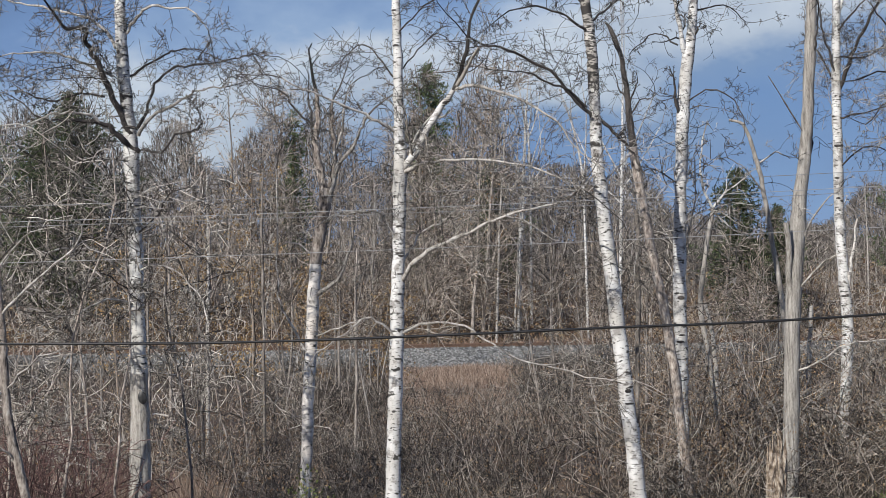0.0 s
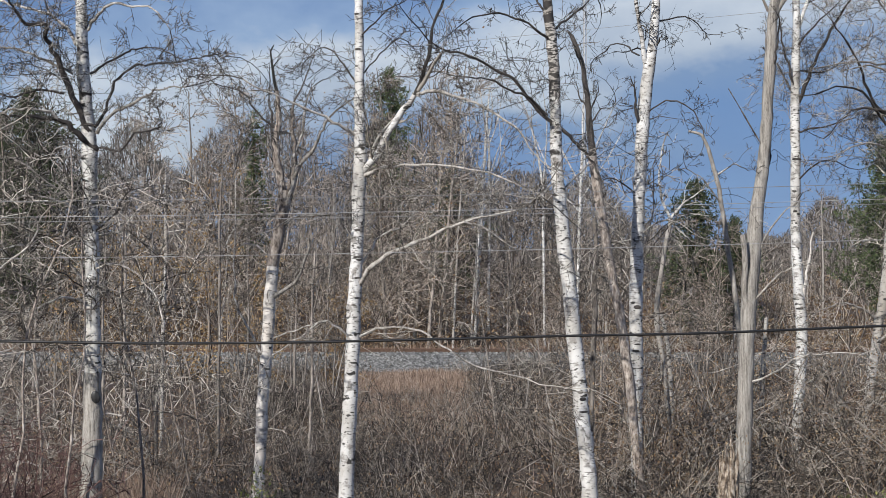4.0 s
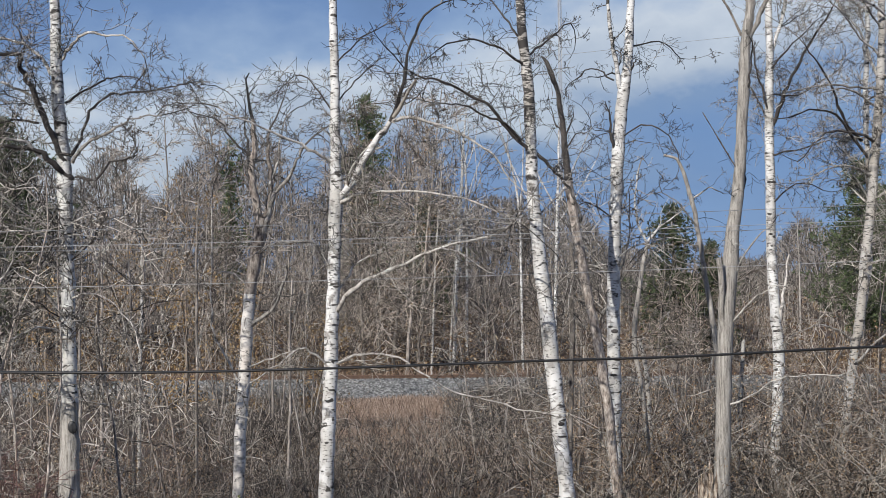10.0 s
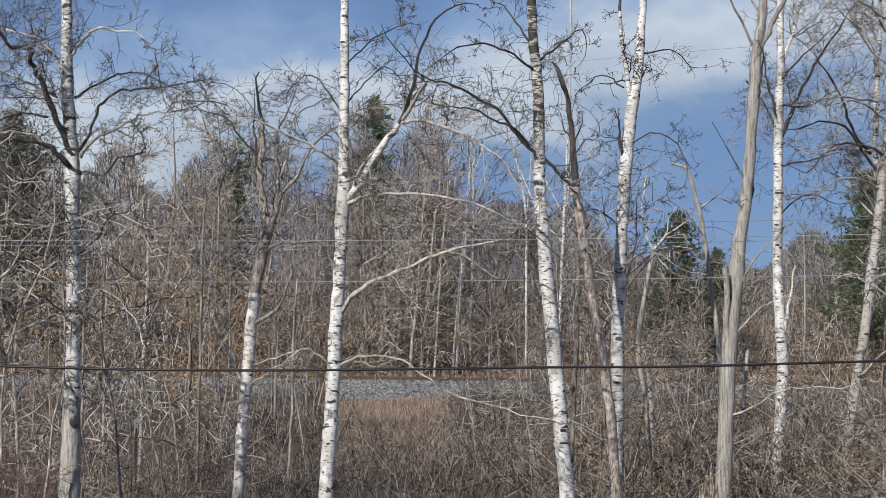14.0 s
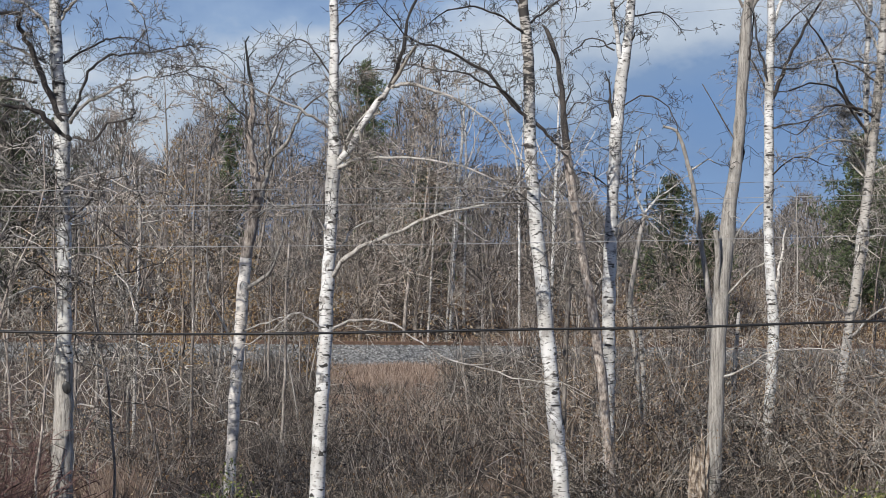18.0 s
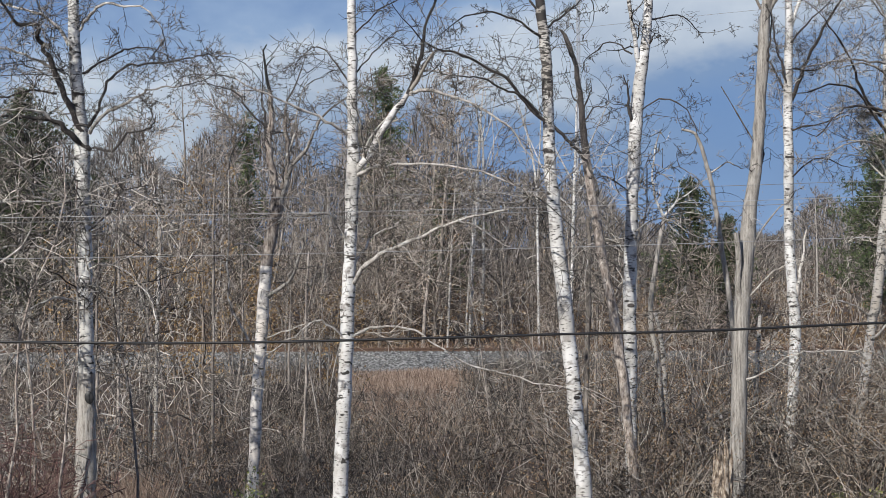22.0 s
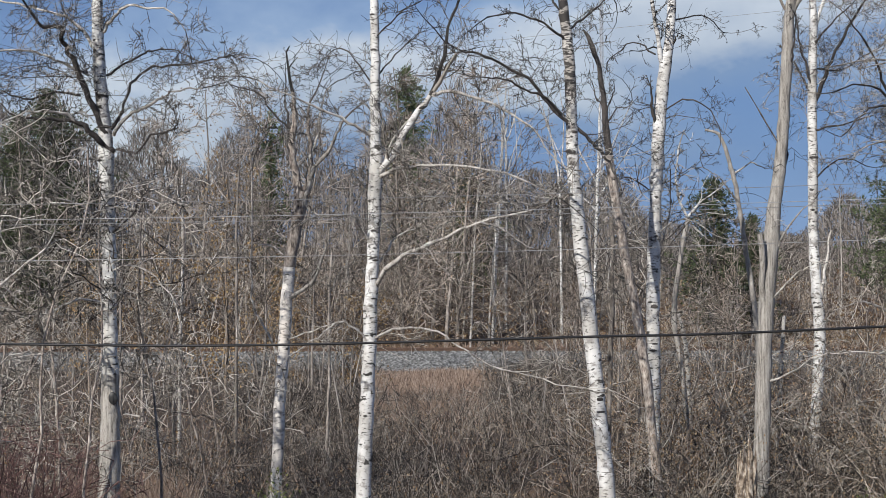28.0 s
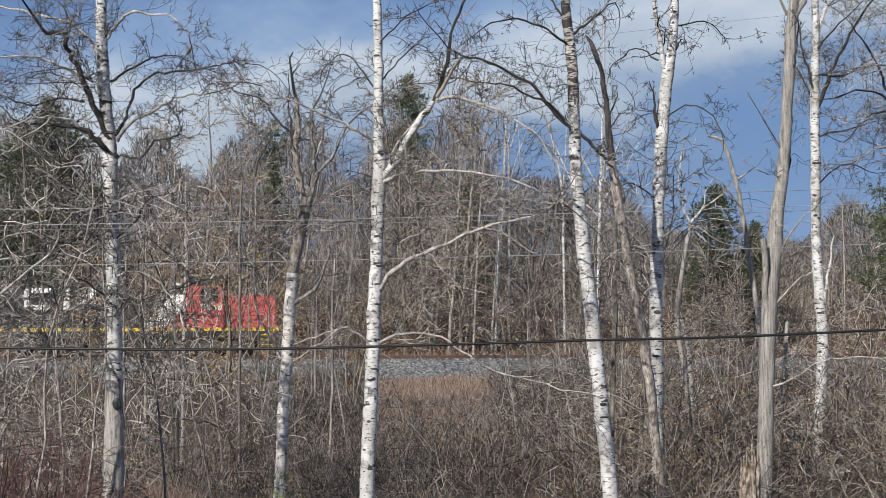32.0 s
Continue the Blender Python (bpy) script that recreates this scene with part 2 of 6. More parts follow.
M = {
    "birch": birch_mat("birch_bark", (0.66, 0.65, 0.63), (0.47, 0.45, 0.415), (0.08, 0.07, 0.06), 0.595, 0.62),
    "birchflecked": birch_mat("flecked_birch_bark", (0.66, 0.65, 0.62), (0.44, 0.42, 0.38), (0.07, 0.06, 0.052), 0.605, 0.615),
    "birchdark": birch_mat("scarred_birch_bark", (0.55, 0.52, 0.48), (0.34, 0.31, 0.27), (0.035, 0.03, 0.026), 0.52, 0.51),
    "greybirch": birch_mat("grey_birch_bark", (0.45, 0.43, 0.40), (0.32, 0.29, 0.25), (0.09, 0.08, 0.07), 0.58, 0.64),
    "birchpale": birch_mat("pale_pinkish_bark", (0.70, 0.66, 0.61), (0.58, 0.53, 0.48), (0.2, 0.17, 0.15), 0.62, 0.67),
    "grey": mat("weathered_wood", [(0.34, (0.06, 0.052, 0.045)), (0.45, (0.23, 0.21, 0.185)), (0.56, (0.36, 0.335, 0.30)), (0.7, (0.48, 0.45, 0.41))], 5, (6, 6, 0.5), bump=1.0),
    "dead": mat("dead_bark", [(0.36, (0.05, 0.042, 0.037)), (0.48, (0.18, 0.155, 0.133)), (0.64, (0.38, 0.34, 0.30))], 5, (2, 2, 0.5), bump=0.6),
    "brown": mat("brown_bark", [(0.36, (0.05, 0.04, 0.033)), (0.46, (0.20, 0.165, 0.14)), (0.56, (0.34, 0.295, 0.255)), (0.68, (0.5, 0.46, 0.41))], 5, (3, 3, 1.2), bump=1.0, fine=16),
    "pale": mat("pale_bark", [(0.3, (0.16, 0.14, 0.12)), (0.55, (0.32, 0.295, 0.265)), (0.75, (0.48, 0.455, 0.42))], 5, (2, 2, 1), bump=0.3),
    "dark_limb": mat("dark_limb_bark", [(0.35, (0.025, 0.022, 0.02)), (0.6, (0.07, 0.06, 0.055)), (0.75, (0.2, 0.18, 0.16))], 5, bump=0.4),
    "light_limb": mat("light_limb_bark", [(0.36, (0.07, 0.06, 0.05)), (0.47, (0.30, 0.275, 0.245)), (0.6, (0.50, 0.475, 0.44)), (0.72, (0.62, 0.60, 0.57))], 9, bump=0.5),
    "twig": mat("twig_bark", [(0.22, (0.035, 0.03, 0.026)), (0.42, (0.135, 0.117, 0.098)), (0.62, (0.33, 0.295, 0.25)), (0.86, (0.64, 0.60, 0.54))], 1.2, bump=0, vary=0.35, island=True),
    "twig_dark": mat("dark_twig_bark", [(0.2, (0.012, 0.011, 0.01)), (0.45, (0.045, 0.04, 0.035)), (0.7, (0.14, 0.125, 0.11)), (0.92, (0.46, 0.43, 0.39))], 1.2, bump=0, vary=0.35, island=True),
    "twig_brown": mat("brown_twig_bark", [(0.25, (0.03, 0.022, 0.017)), (0.46, (0.135, 0.107, 0.084)), (0.68, (0.35, 0.29, 0.235)), (0.90, (0.62, 0.555, 0.48))], 1.0, bump=0, vary=0.35, island=True),
    "brush": mat("dark_brush_bark", [(0.28, (0.015, 0.012, 0.01)), (0.50, (0.08, 0.064, 0.051)), (0.68, (0.275, 0.23, 0.188)), (0.88, (0.60, 0.54, 0.47))], 1.0, bump=0, vary=0.35, island=True),
    "twig_red": mat("red_twig_bark", [(0.2, (0.04, 0.02, 0.018)), (0.5, (0.105, 0.053, 0.047)), (0.8, (0.23, 0.14, 0.12))], 1.0, bump=0, vary=0.35, island=True),
    "wood_far": mat("far_wood_bark", [(0.22, (0.05, 0.04, 0.034)), (0.43, (0.18, 0.15, 0.123)), (0.66, (0.42, 0.36, 0.305)), (0.9, (0.60, 0.54, 0.48))], 0.8, bump=0, vary=0.35, island=True),
    "wood_hazy": mat("distant_wood_bark", [(0.22, (0.045, 0.039, 0.035)), (0.43, (0.14, 0.122, 0.107)), (0.66, (0.31, 0.275, 0.245)), (0.9, (0.50, 0.46, 0.42))], 0.8, bump=0, vary=0.35, island=True),
    "leaf_dry": mat("dry_leaves", [(0.2, (0.09, 0.045, 0.02)), (0.45, (0.21, 0.12, 0.055)), (0.7, (0.36, 0.26, 0.15)), (0.92, (0.58, 0.50, 0.38))], 1.5, bump=0, vary=0.4, island=True),
    "leaf_oak": mat("ochre_oak_leaves", [(0.2, (0.15, 0.085, 0.035)), (0.5, (0.31, 0.195, 0.085)), (0.8, (0.46, 0.33, 0.17))], 1.5, bump=0, vary=0.3, island=True),
    "leaf_green": mat("green_leaves", [(0.2, (0.04, 0.055, 0.012)), (0.5, (0.09, 0.11, 0.025)), (0.8, (0.22, 0.21, 0.07))], 1.5, bump=0, vary=0.4, island=True),
    "needle": mat("conifer_needles", [(0.2, (0.025, 0.032, 0.016)), (0.5, (0.06, 0.088, 0.034)), (0.8, (0.13, 0.16, 0.07))], 0.6, bump=0, vary=0.4, island=True),
    "grass": mat("dry_grass", [(0.2, (0.12, 0.08, 0.06)), (0.5, (0.29, 0.20, 0.15)), (0.8, (0.48, 0.375, 0.295))], 0.5, bump=0, vary=0.35, island=True),
    "ground": mat("leaf_litter", [(0.3, (0.025, 0.017, 0.012)), (0.5, (0.075, 0.048, 0.03)), (0.65, (0.13, 0.083, 0.048)), (0.8, (0.19, 0.137, 0.085))], 0.25, bump=0.8, fine=6, vary=0),
    "ballast": mat("ballast_stone", [(0.38, (0.035, 0.034, 0.032)), (0.5, (0.13, 0.127, 0.12)), (0.62, (0.29, 0.285, 0.275))], 6.0, bump=1.0, fine=7, vary=0),
    "stone": mat("loose_stone", [(0.3, (0.16, 0.16, 0.155)), (0.5, (0.26, 0.26, 0.25)), (0.7, (0.46, 0.46, 0.44))], 3, bump=0.2, vary=0.5, island=True),
    "tie": mat("creosoted_timber", [(0.3, (0.035, 0.028, 0.022)), (0.6, (0.09, 0.075, 0.06))], 3, (0.4, 3, 3), bump=0.5),
    "steel": mat("rusty_rail", [(0.3, (0.07, 0.04, 0.028)), (0.6, (0.16, 0.10, 0.07))], 6, rough=0.6, metal=0.4, bump=0.2),
    "cable": mat("black_cable", [(0.3, (0.006, 0.006, 0.006)), (0.7, (0.018, 0.018, 0.018))], 8, rough=0.45, bump=0),
    "wire": mat("bare_wire", [(0.3, (0.20, 0.20, 0.20)), (0.7, (0.38, 0.38, 0.38))], 8, rough=0.5, metal=0.3, bump=0),
    "mast": mat("galvanised_mast", [(0.3, (0.34, 0.36, 0.39)), (0.7, (0.52, 0.54, 0.57))], 2, rough=0.5, metal=0.2, bump=0),
    "rot": mat("rotten_wood", [(0.36, (0.03, 0.022, 0.016)), (0.44, (0.19, 0.135, 0.095)), (0.52, (0.40, 0.32, 0.24)), (0.62, (0.64, 0.57, 0.48))], 6, (3, 3, 1.8), bump=1.0),
    "red": mat("red_paint", [(0.3, (0.46, 0.06, 0.055)), (0.7, (0.60, 0.10, 0.09))], 1.0, rough=0.45, bump=0.05, vary=0.05),
    "black": mat("black_paint", [(0.3, (0.012, 0.012, 0.013)), (0.7, (0.035, 0.034, 0.033))], 1.0, rough=0.5, bump=0.05, vary=0.1),
    "white": mat("white_paint", [(0.3, (0.62, 0.61, 0.58)), (0.7, (0.8, 0.79, 0.77))], 1.0, rough=0.5, bump=0.03, vary=0.03),
    "yellow": mat("yellow_reflective", [(0.3, (0.65, 0.42, 0.01)), (0.7, (0.85, 0.60, 0.03))], 2.0, rough=0.4, bump=0, vary=0.08),
    "glass": mat("dark_glass", [(0.3, (0.01, 0.012, 0.014)), (0.7, (0.02, 0.022, 0.025))], 1.0, rough=0.08, bump=0, vary=0),
    "iron": mat("grimy_iron", [(0.3, (0.03, 0.027, 0.024)), (0.7, (0.09, 0.08, 0.07))], 3.0, rough=0.7, metal=0.3, bump=0.2),
}

# ---- builders ----


def put(name, mesh, parent=None, label="", kind=""):
    ob = new(name, mesh)
    if parent:
        ob.parent = parent
    return tagged(ob, label, kind=kind)


def part(name, bm, material, parent, label=""):
    me = bpy.data.meshes.new(name)
    bm.to_mesh(me)
    bm.free()
    me.materials.append(material)
    return put(name, me, parent, label)


def thing(name, label, category, at=(0, 0, 0), group="", kind=""):
    ob = new(name)
    ob.location = at
    return tagged(ob, label, category, group, kind)


def unit(v):
    return v / (math.sqrt(v[0] * v[0] + v[1] * v[1] + v[2] * v[2]) + 1e-9)


RINGS = {}


def across(d, e):
    """The cross product of two vectors."""
    return np.array((d[1] * e[2] - d[2] * e[1], d[2] * e[0] - d[0] * e[2], d[0] * e[1] - d[1] * e[0]))


class Wood:
    """Collects tubes and flat leaves into one mesh."""

    def __init__(self):
        self.v, self.f, self.n = [], [], 0

    def tube(self, pts, radii, sides=3):
        pts, radii = np.asarray(pts, float), np.asarray(radii, float)
        k = len(pts)
        d = np.empty_like(pts)
        d[:-1] = pts[1:] - pts[:-1]
        d[-1] = d[-2]
        if k > 2:
            d[1:-1] += d[:-2]
        r0, r1, r2 = (0.31, 0.93, 0.17) if abs(d[0, 1]) < 0.85 * math.sqrt(float(d[0] @ d[0])) else (0.9, -0.3, 0.2)
        d *= (1.0 / (np.sqrt((d * d).sum(1)) + 1e-9))[:, None]
        x, y, z = d[:, 0], d[:, 1], d[:, 2]
        a = np.stack((y * r2 - z * r1, z * r0 - x * r2, x * r1 - y * r0), 1)
        a *= (1.0 / (np.sqrt((a * a).sum(1)) + 1e-9))[:, None]
        e, f, g = a[:, 0], a[:, 1], a[:, 2]
        b = np.stack((y * g - z * f, z * e - x * g, x * f - y * e), 1)
        if (k, sides) not in RINGS:
            ang = np.arange(sides) * 2 * math.pi / sides
            i = np.arange(k - 1)[:, None] * sides + np.arange(sides)[None]
            j = np.arange(k - 1)[:, None] * sides + (np.arange(sides)[None] + 1) % sides
            RINGS[k, sides] = np.cos(ang)[None, :, None], np.sin(ang)[None, :, None], np.stack([i, j, j + sides, i + sides], -1).reshape(-1, 4)
        c, s, faces = RINGS[k, sides]
        self.v.append((pts[:, None] + radii[:, None, None] * (c * a[:, None] + s * b[:, None])).reshape(-1, 3))
        self.f.append(faces + self.n)
        self.n += k * sides

    def leaf(self, p, a, b):
        """A bent flat leaf or blade: p its foot, a its length, b its half width."""
        p, a, b = np.asarray(p), np.asarray(a), np.asarray(b)
        self.v.append(np.array([p, p + a * 0.5 - b, p + a, p + a * 0.5 + b]))
        self.f.append(np.array([[0, 1, 2, 3]]) + self.n)
        self.n += 4

    def mesh(self, name, material, smooth=True):
        v, f = np.concatenate(self.v), np.concatenate(self.f)
        me = bpy.data.meshes.new(name)
        me.vertices.add(len(v))
        me.vertices.foreach_set("co", v.astype(np.float32).ravel())
        me.loops.add(f.size)
        me.loops.foreach_set("vertex_index", f.astype(np.int32).ravel())
        me.polygons.add(len(f))
        me.polygons.foreach_set("loop_start", np.arange(0, f.size, 4, dtype=np.int32))
        me.update(calc_edges=True)
        me.polygons.foreach_set("use_smooth", np.full(len(f), smooth))
        me.materials.append(material)
        return me


def grow(w, rng, p, d, length, r, level, kids=6.0, lift=0.04, wob=0.16, rmin=0.004, spread=(30, 65), ends=3):
    """A wandering branch with its side branches, levels deep."""
    k = ends if level == 0 else 4 + min(6, int(length * 2.2))
    pts, step = [p], length / (k - 1)
    curl = rng.normal(0, wob * 0.6, 3) + (0, 0, lift)
    for _ in range(k - 1):
        d = unit(d + curl + rng.normal(0, wob * 0.65, 3))
        p = p + d * step
        pts.append(p)
    r = max(r, rmin)
    w.tube(pts, np.linspace(r, max(r * 0.35, rmin * 0.6), k), 3 if level < 2 else 5)
    if level:
        side_shoots(w, rng, pts, r, length, level, kids, lift, wob, rmin, spread, ends=ends)
    return pts


def side_shoots(w, rng, pts, r, length, level, kids, lift=0.04, wob=0.16, rmin=0.004, spread=(30, 65), start=0.15, ends=3):
    pts = np.asarray(pts, float)
    k = len(pts)
    for _ in range(max(3, int(kids * (0.6 + 0.5 * rng.random())))):
        s = rng.uniform(start, 1.0)
        x = s * (k - 1)
        i = min(int(x), k - 2)
        q = pts[i] + (pts[i + 1] - pts[i]) * (x - i)
        ax = unit(pts[i + 1] - pts[i])
        per = unit(across(ax, rng.normal(0, 1, 3)))
        t = radians(rng.uniform(*spread))
        grow(w, rng, q, unit(ax * math.cos(t) + per * math.sin(t)), length * rng.uniform(0.2, 0.75) * (1.2 - 0.6 * s),
             r * 0.5 * (1.1 - 0.5 * s), level - 1, kids * 0.8, lift, wob * 1.15, rmin, spread, ends)


def smooth_line(pts, n):
    """A Catmull-Rom line through the rows, n points a span."""
    p = np.asarray(pts, float)
    e = np.vstack([2 * p[0] - p[1], p, 2 * p[-1] - p[-2]])
    out = []
    for i in range(1, len(e) - 2):
        a, b, c, d = e[i - 1], e[i], e[i + 1], e[i + 2]
        for t in np.arange(n) / n:
            out.append(0.5 * (2 * b + (c - a) * t + (2 * a - 5 * b + 4 * c - d) * t * t + (3 * b - a - 3 * c + d) * t ** 3))
    out.append(p[-1])
    return np.array(out)


def box(bm, x0, x1, y0, y1, z0, z1, bevel=0.0):
    m = Matrix.Translation(((x0 + x1) / 2, (y0 + y1) / 2, (z0 + z1) / 2)) @ Matrix.Diagonal((x1 - x0, y1 - y0, z1 - z0, 1))
    made = bmesh.ops.create_cube(bm, size=1, matrix=m)
    if bevel:
        bmesh.ops.bevel(bm, geom=[e for e in bm.edges if e.verts[0] in made["verts"]], offset=bevel, segments=2, affect="EDGES")
    return bm


def cyl(bm, p, r, h, axis="Z", n=16, r2=None):
    turn = {"X": pose(0, 0, 0, 0, 90, 0), "Y": pose(0, 0, 0, 90, 0, 0), "Z": Matrix()}[axis]
    bmesh.ops.create_cone(bm, cap_ends=True, segments=n, radius1=r, radius2=r if r2 is None else r2, depth=h, matrix=Matrix.Translation(p) @ turn)
    return bm


def prism(bm, outline, y0, y1):
    """An outline of (x, z) drawn out from y0 to y1."""
    a = [bm.verts.new((x, y0, z)) for x, z in outline]
    b = [bm.verts.new((x, y1, z)) for x, z in outline]
    bm.faces.new(a)
    bm.faces.new(b[::-1])
    for i in range(len(a)):
        j = (i + 1) % len(a)
        bm.faces.new((a[j], a[i], b[i], b[j]))
    return bm


# ---- ground, railway bed ----
RISE = ((-3000, 0.0), (34, 0.0), (60, -0.75), (96, -1.35), (110, -0.9), (124, 1.3), (170, 3.2), (300, 11.0), (3000, 14.0))


def ground_z(x, y):
    z = np.interp(y, [a for a, _ in RISE], [b for _, b in RISE])
    near = np.exp(-((np.asarray(y) - 104) / 9.0) ** 2)
    return z + (1 - near) * (0.18 * np.sin(x * 0.31 + y * 0.17) + 0.12 * np.sin(x * 0.83 - y * 0.45 + 1.3))


def ground_at(x, y):
    """The ground's height at one place."""
    for (y0, z0), (y1, z1) in zip(RISE, RISE[1:]):
        if y <= y1:
            break
    z = z0 + (z1 - z0) * (y - y0) / (y1 - y0)
    near = math.exp(-((y - 104) / 9.0) ** 2)
    return z + (1 - near) * (0.18 * math.sin(x * 0.31 + y * 0.17) + 0.12 * math.sin(x * 0.83 - y * 0.45 + 1.3))


def build_ground():
    xs = np.concatenate([[-3000, -1200, -500], np.arange(-340, -60, 8.0), np.arange(-60, 61, 1.5), np.arange(68, 340, 8.0), [500, 1200, 3000]])
    ys = np.concatenate([[-3000, -800, -200, -60], np.arange(-20, 10, 5.0), np.arange(10, 140, 1.5), np.arange(144, 320, 8.0), [450, 800, 1600, 3000]])
    gx, gy = np.meshgrid(xs, ys)
    gz = ground_z(gx, gy)
    w = Wood()
    w.v.append(np.stack([gx, gy, gz], -1).reshape(-1, 3))
    i = np.arange(len(ys) - 1)[:, None] * len(xs) + np.arange(len(xs) - 1)[None]
    w.f.append(np.stack([i, i + 1, i + 1 + len(xs), i + len(xs)], -1).reshape(-1, 4))
    put("ground", w.mesh("ground", M["ground"]), label="uneven brown ground under leaf litter and dead grass", kind="structure")


build_ground()


def build_track():
    track = thing("railway_track", "single railway track on a grey crushed-stone bed", "railway track", kind="structure")
    bm = bmesh.new()
    prof = [(99.0, -1.75), (99.7, -1.30), (101.7, -0.26), (102.3, -0.20), (105.7, -0.20), (106.3, -0.26), (108.6, -1.5), (108.6, -2.2), (99.0, -2.2)]
    xs = np.arange(-345, 66, 1.5)
    rng = np.random.default_rng(5)
    rows = []
    for x in xs:
        rows.append([bm.verts.new((x, y + rng.normal(0, 0.06), z + (rng.normal(0, 0.035) if z > -1.4 and not 102.2 < y < 105.8 else 0))) for y, z in prof])
    for a, b in zip(rows, rows[1:]):
        for k in range(len(prof)):
            bm.faces.new((a[k], b[k], b[(k + 1) % len(prof)], a[(k + 1) % len(prof)]))
    part("ballast_bed", bm, M["ballast"], track, "grey crushed-stone ballast bank")
    w = Wood()
    for x, y in zip(rng.uniform(-36, 40, 2600), 99.5 + 3.0 * rng.random(2600) ** 0.8):
        z = np.interp(y, [99.0, 99.7, 101.7, 102.3, 106], [-1.75, -1.30, -0.26, -0.20, -0.20])
        s = rng.uniform(0.03, 0.065)
        q = rng.normal(0, 0.35, 3)
        w.tube([(x - s, y + q[0] * s, z + q[1] * s), (x + q[2] * s, y, z + s * 0.9), (x + s, y - q[0] * s, z + q[1] * s)], [s * 0.5, s, s * 0.4], 4)
    put("loose_stones", w.mesh("loose_stones", M["stone"], False), track, "pale grey broken stones", kind="stuff")
    for yr in (103.28, 104.72):
        bm = bmesh.new()
        box(bm, -345, 65, yr - 0.07, yr + 0.07, -0.165, -0.145)
        box(bm, -345, 65, yr - 0.012, yr + 0.012, -0.145, -0.04)
        box(bm, -345, 65, yr - 0.036, yr + 0.036, -0.04, 0.0)
        part("rail", bm, M["steel"], track, "rusty steel rail")
    bm = box(bmesh.new(), -0.11, 0.11, 102.7, 105.3, -0.34, -0.168, 0.012)
    first = part("sleeper", bm, M["tie"], track, "dark timber sleeper")
    first.location.x = -60
    for k in range(1, 215):
        o = put("sleeper", first.data, track)
        o.location.x = -60 + 0.56 * k + rng.normal(0, 0.01)
    bm = bmesh.new()
    for k in range(505):
        box(bm, -344 + 0.56 * k - 0.11, -344 + 0.56 * k + 0.11, 102.7, 105.3, -0.34, -0.168)
    part("far_sleepers", bm, M["tie"], track)["kind"] = "stuff"


build_track()

# ---- the trees that stand before the track ----
LIMB = {"d": "dark_limb", "l": "light_limb", "w": "birch", "g": "grey", "b": "brown", "s": "dead", "p": "birchpale"}
LIMB_LABEL = {"d": "dark rough-barked limb", "l": "pale grey limb", "w": "white-barked limb", "g": "bare grey stub", "b": "rough brown broken stem", "s": "thin broken stick", "p": "pale barkless stub"}
tree_seed = [10]


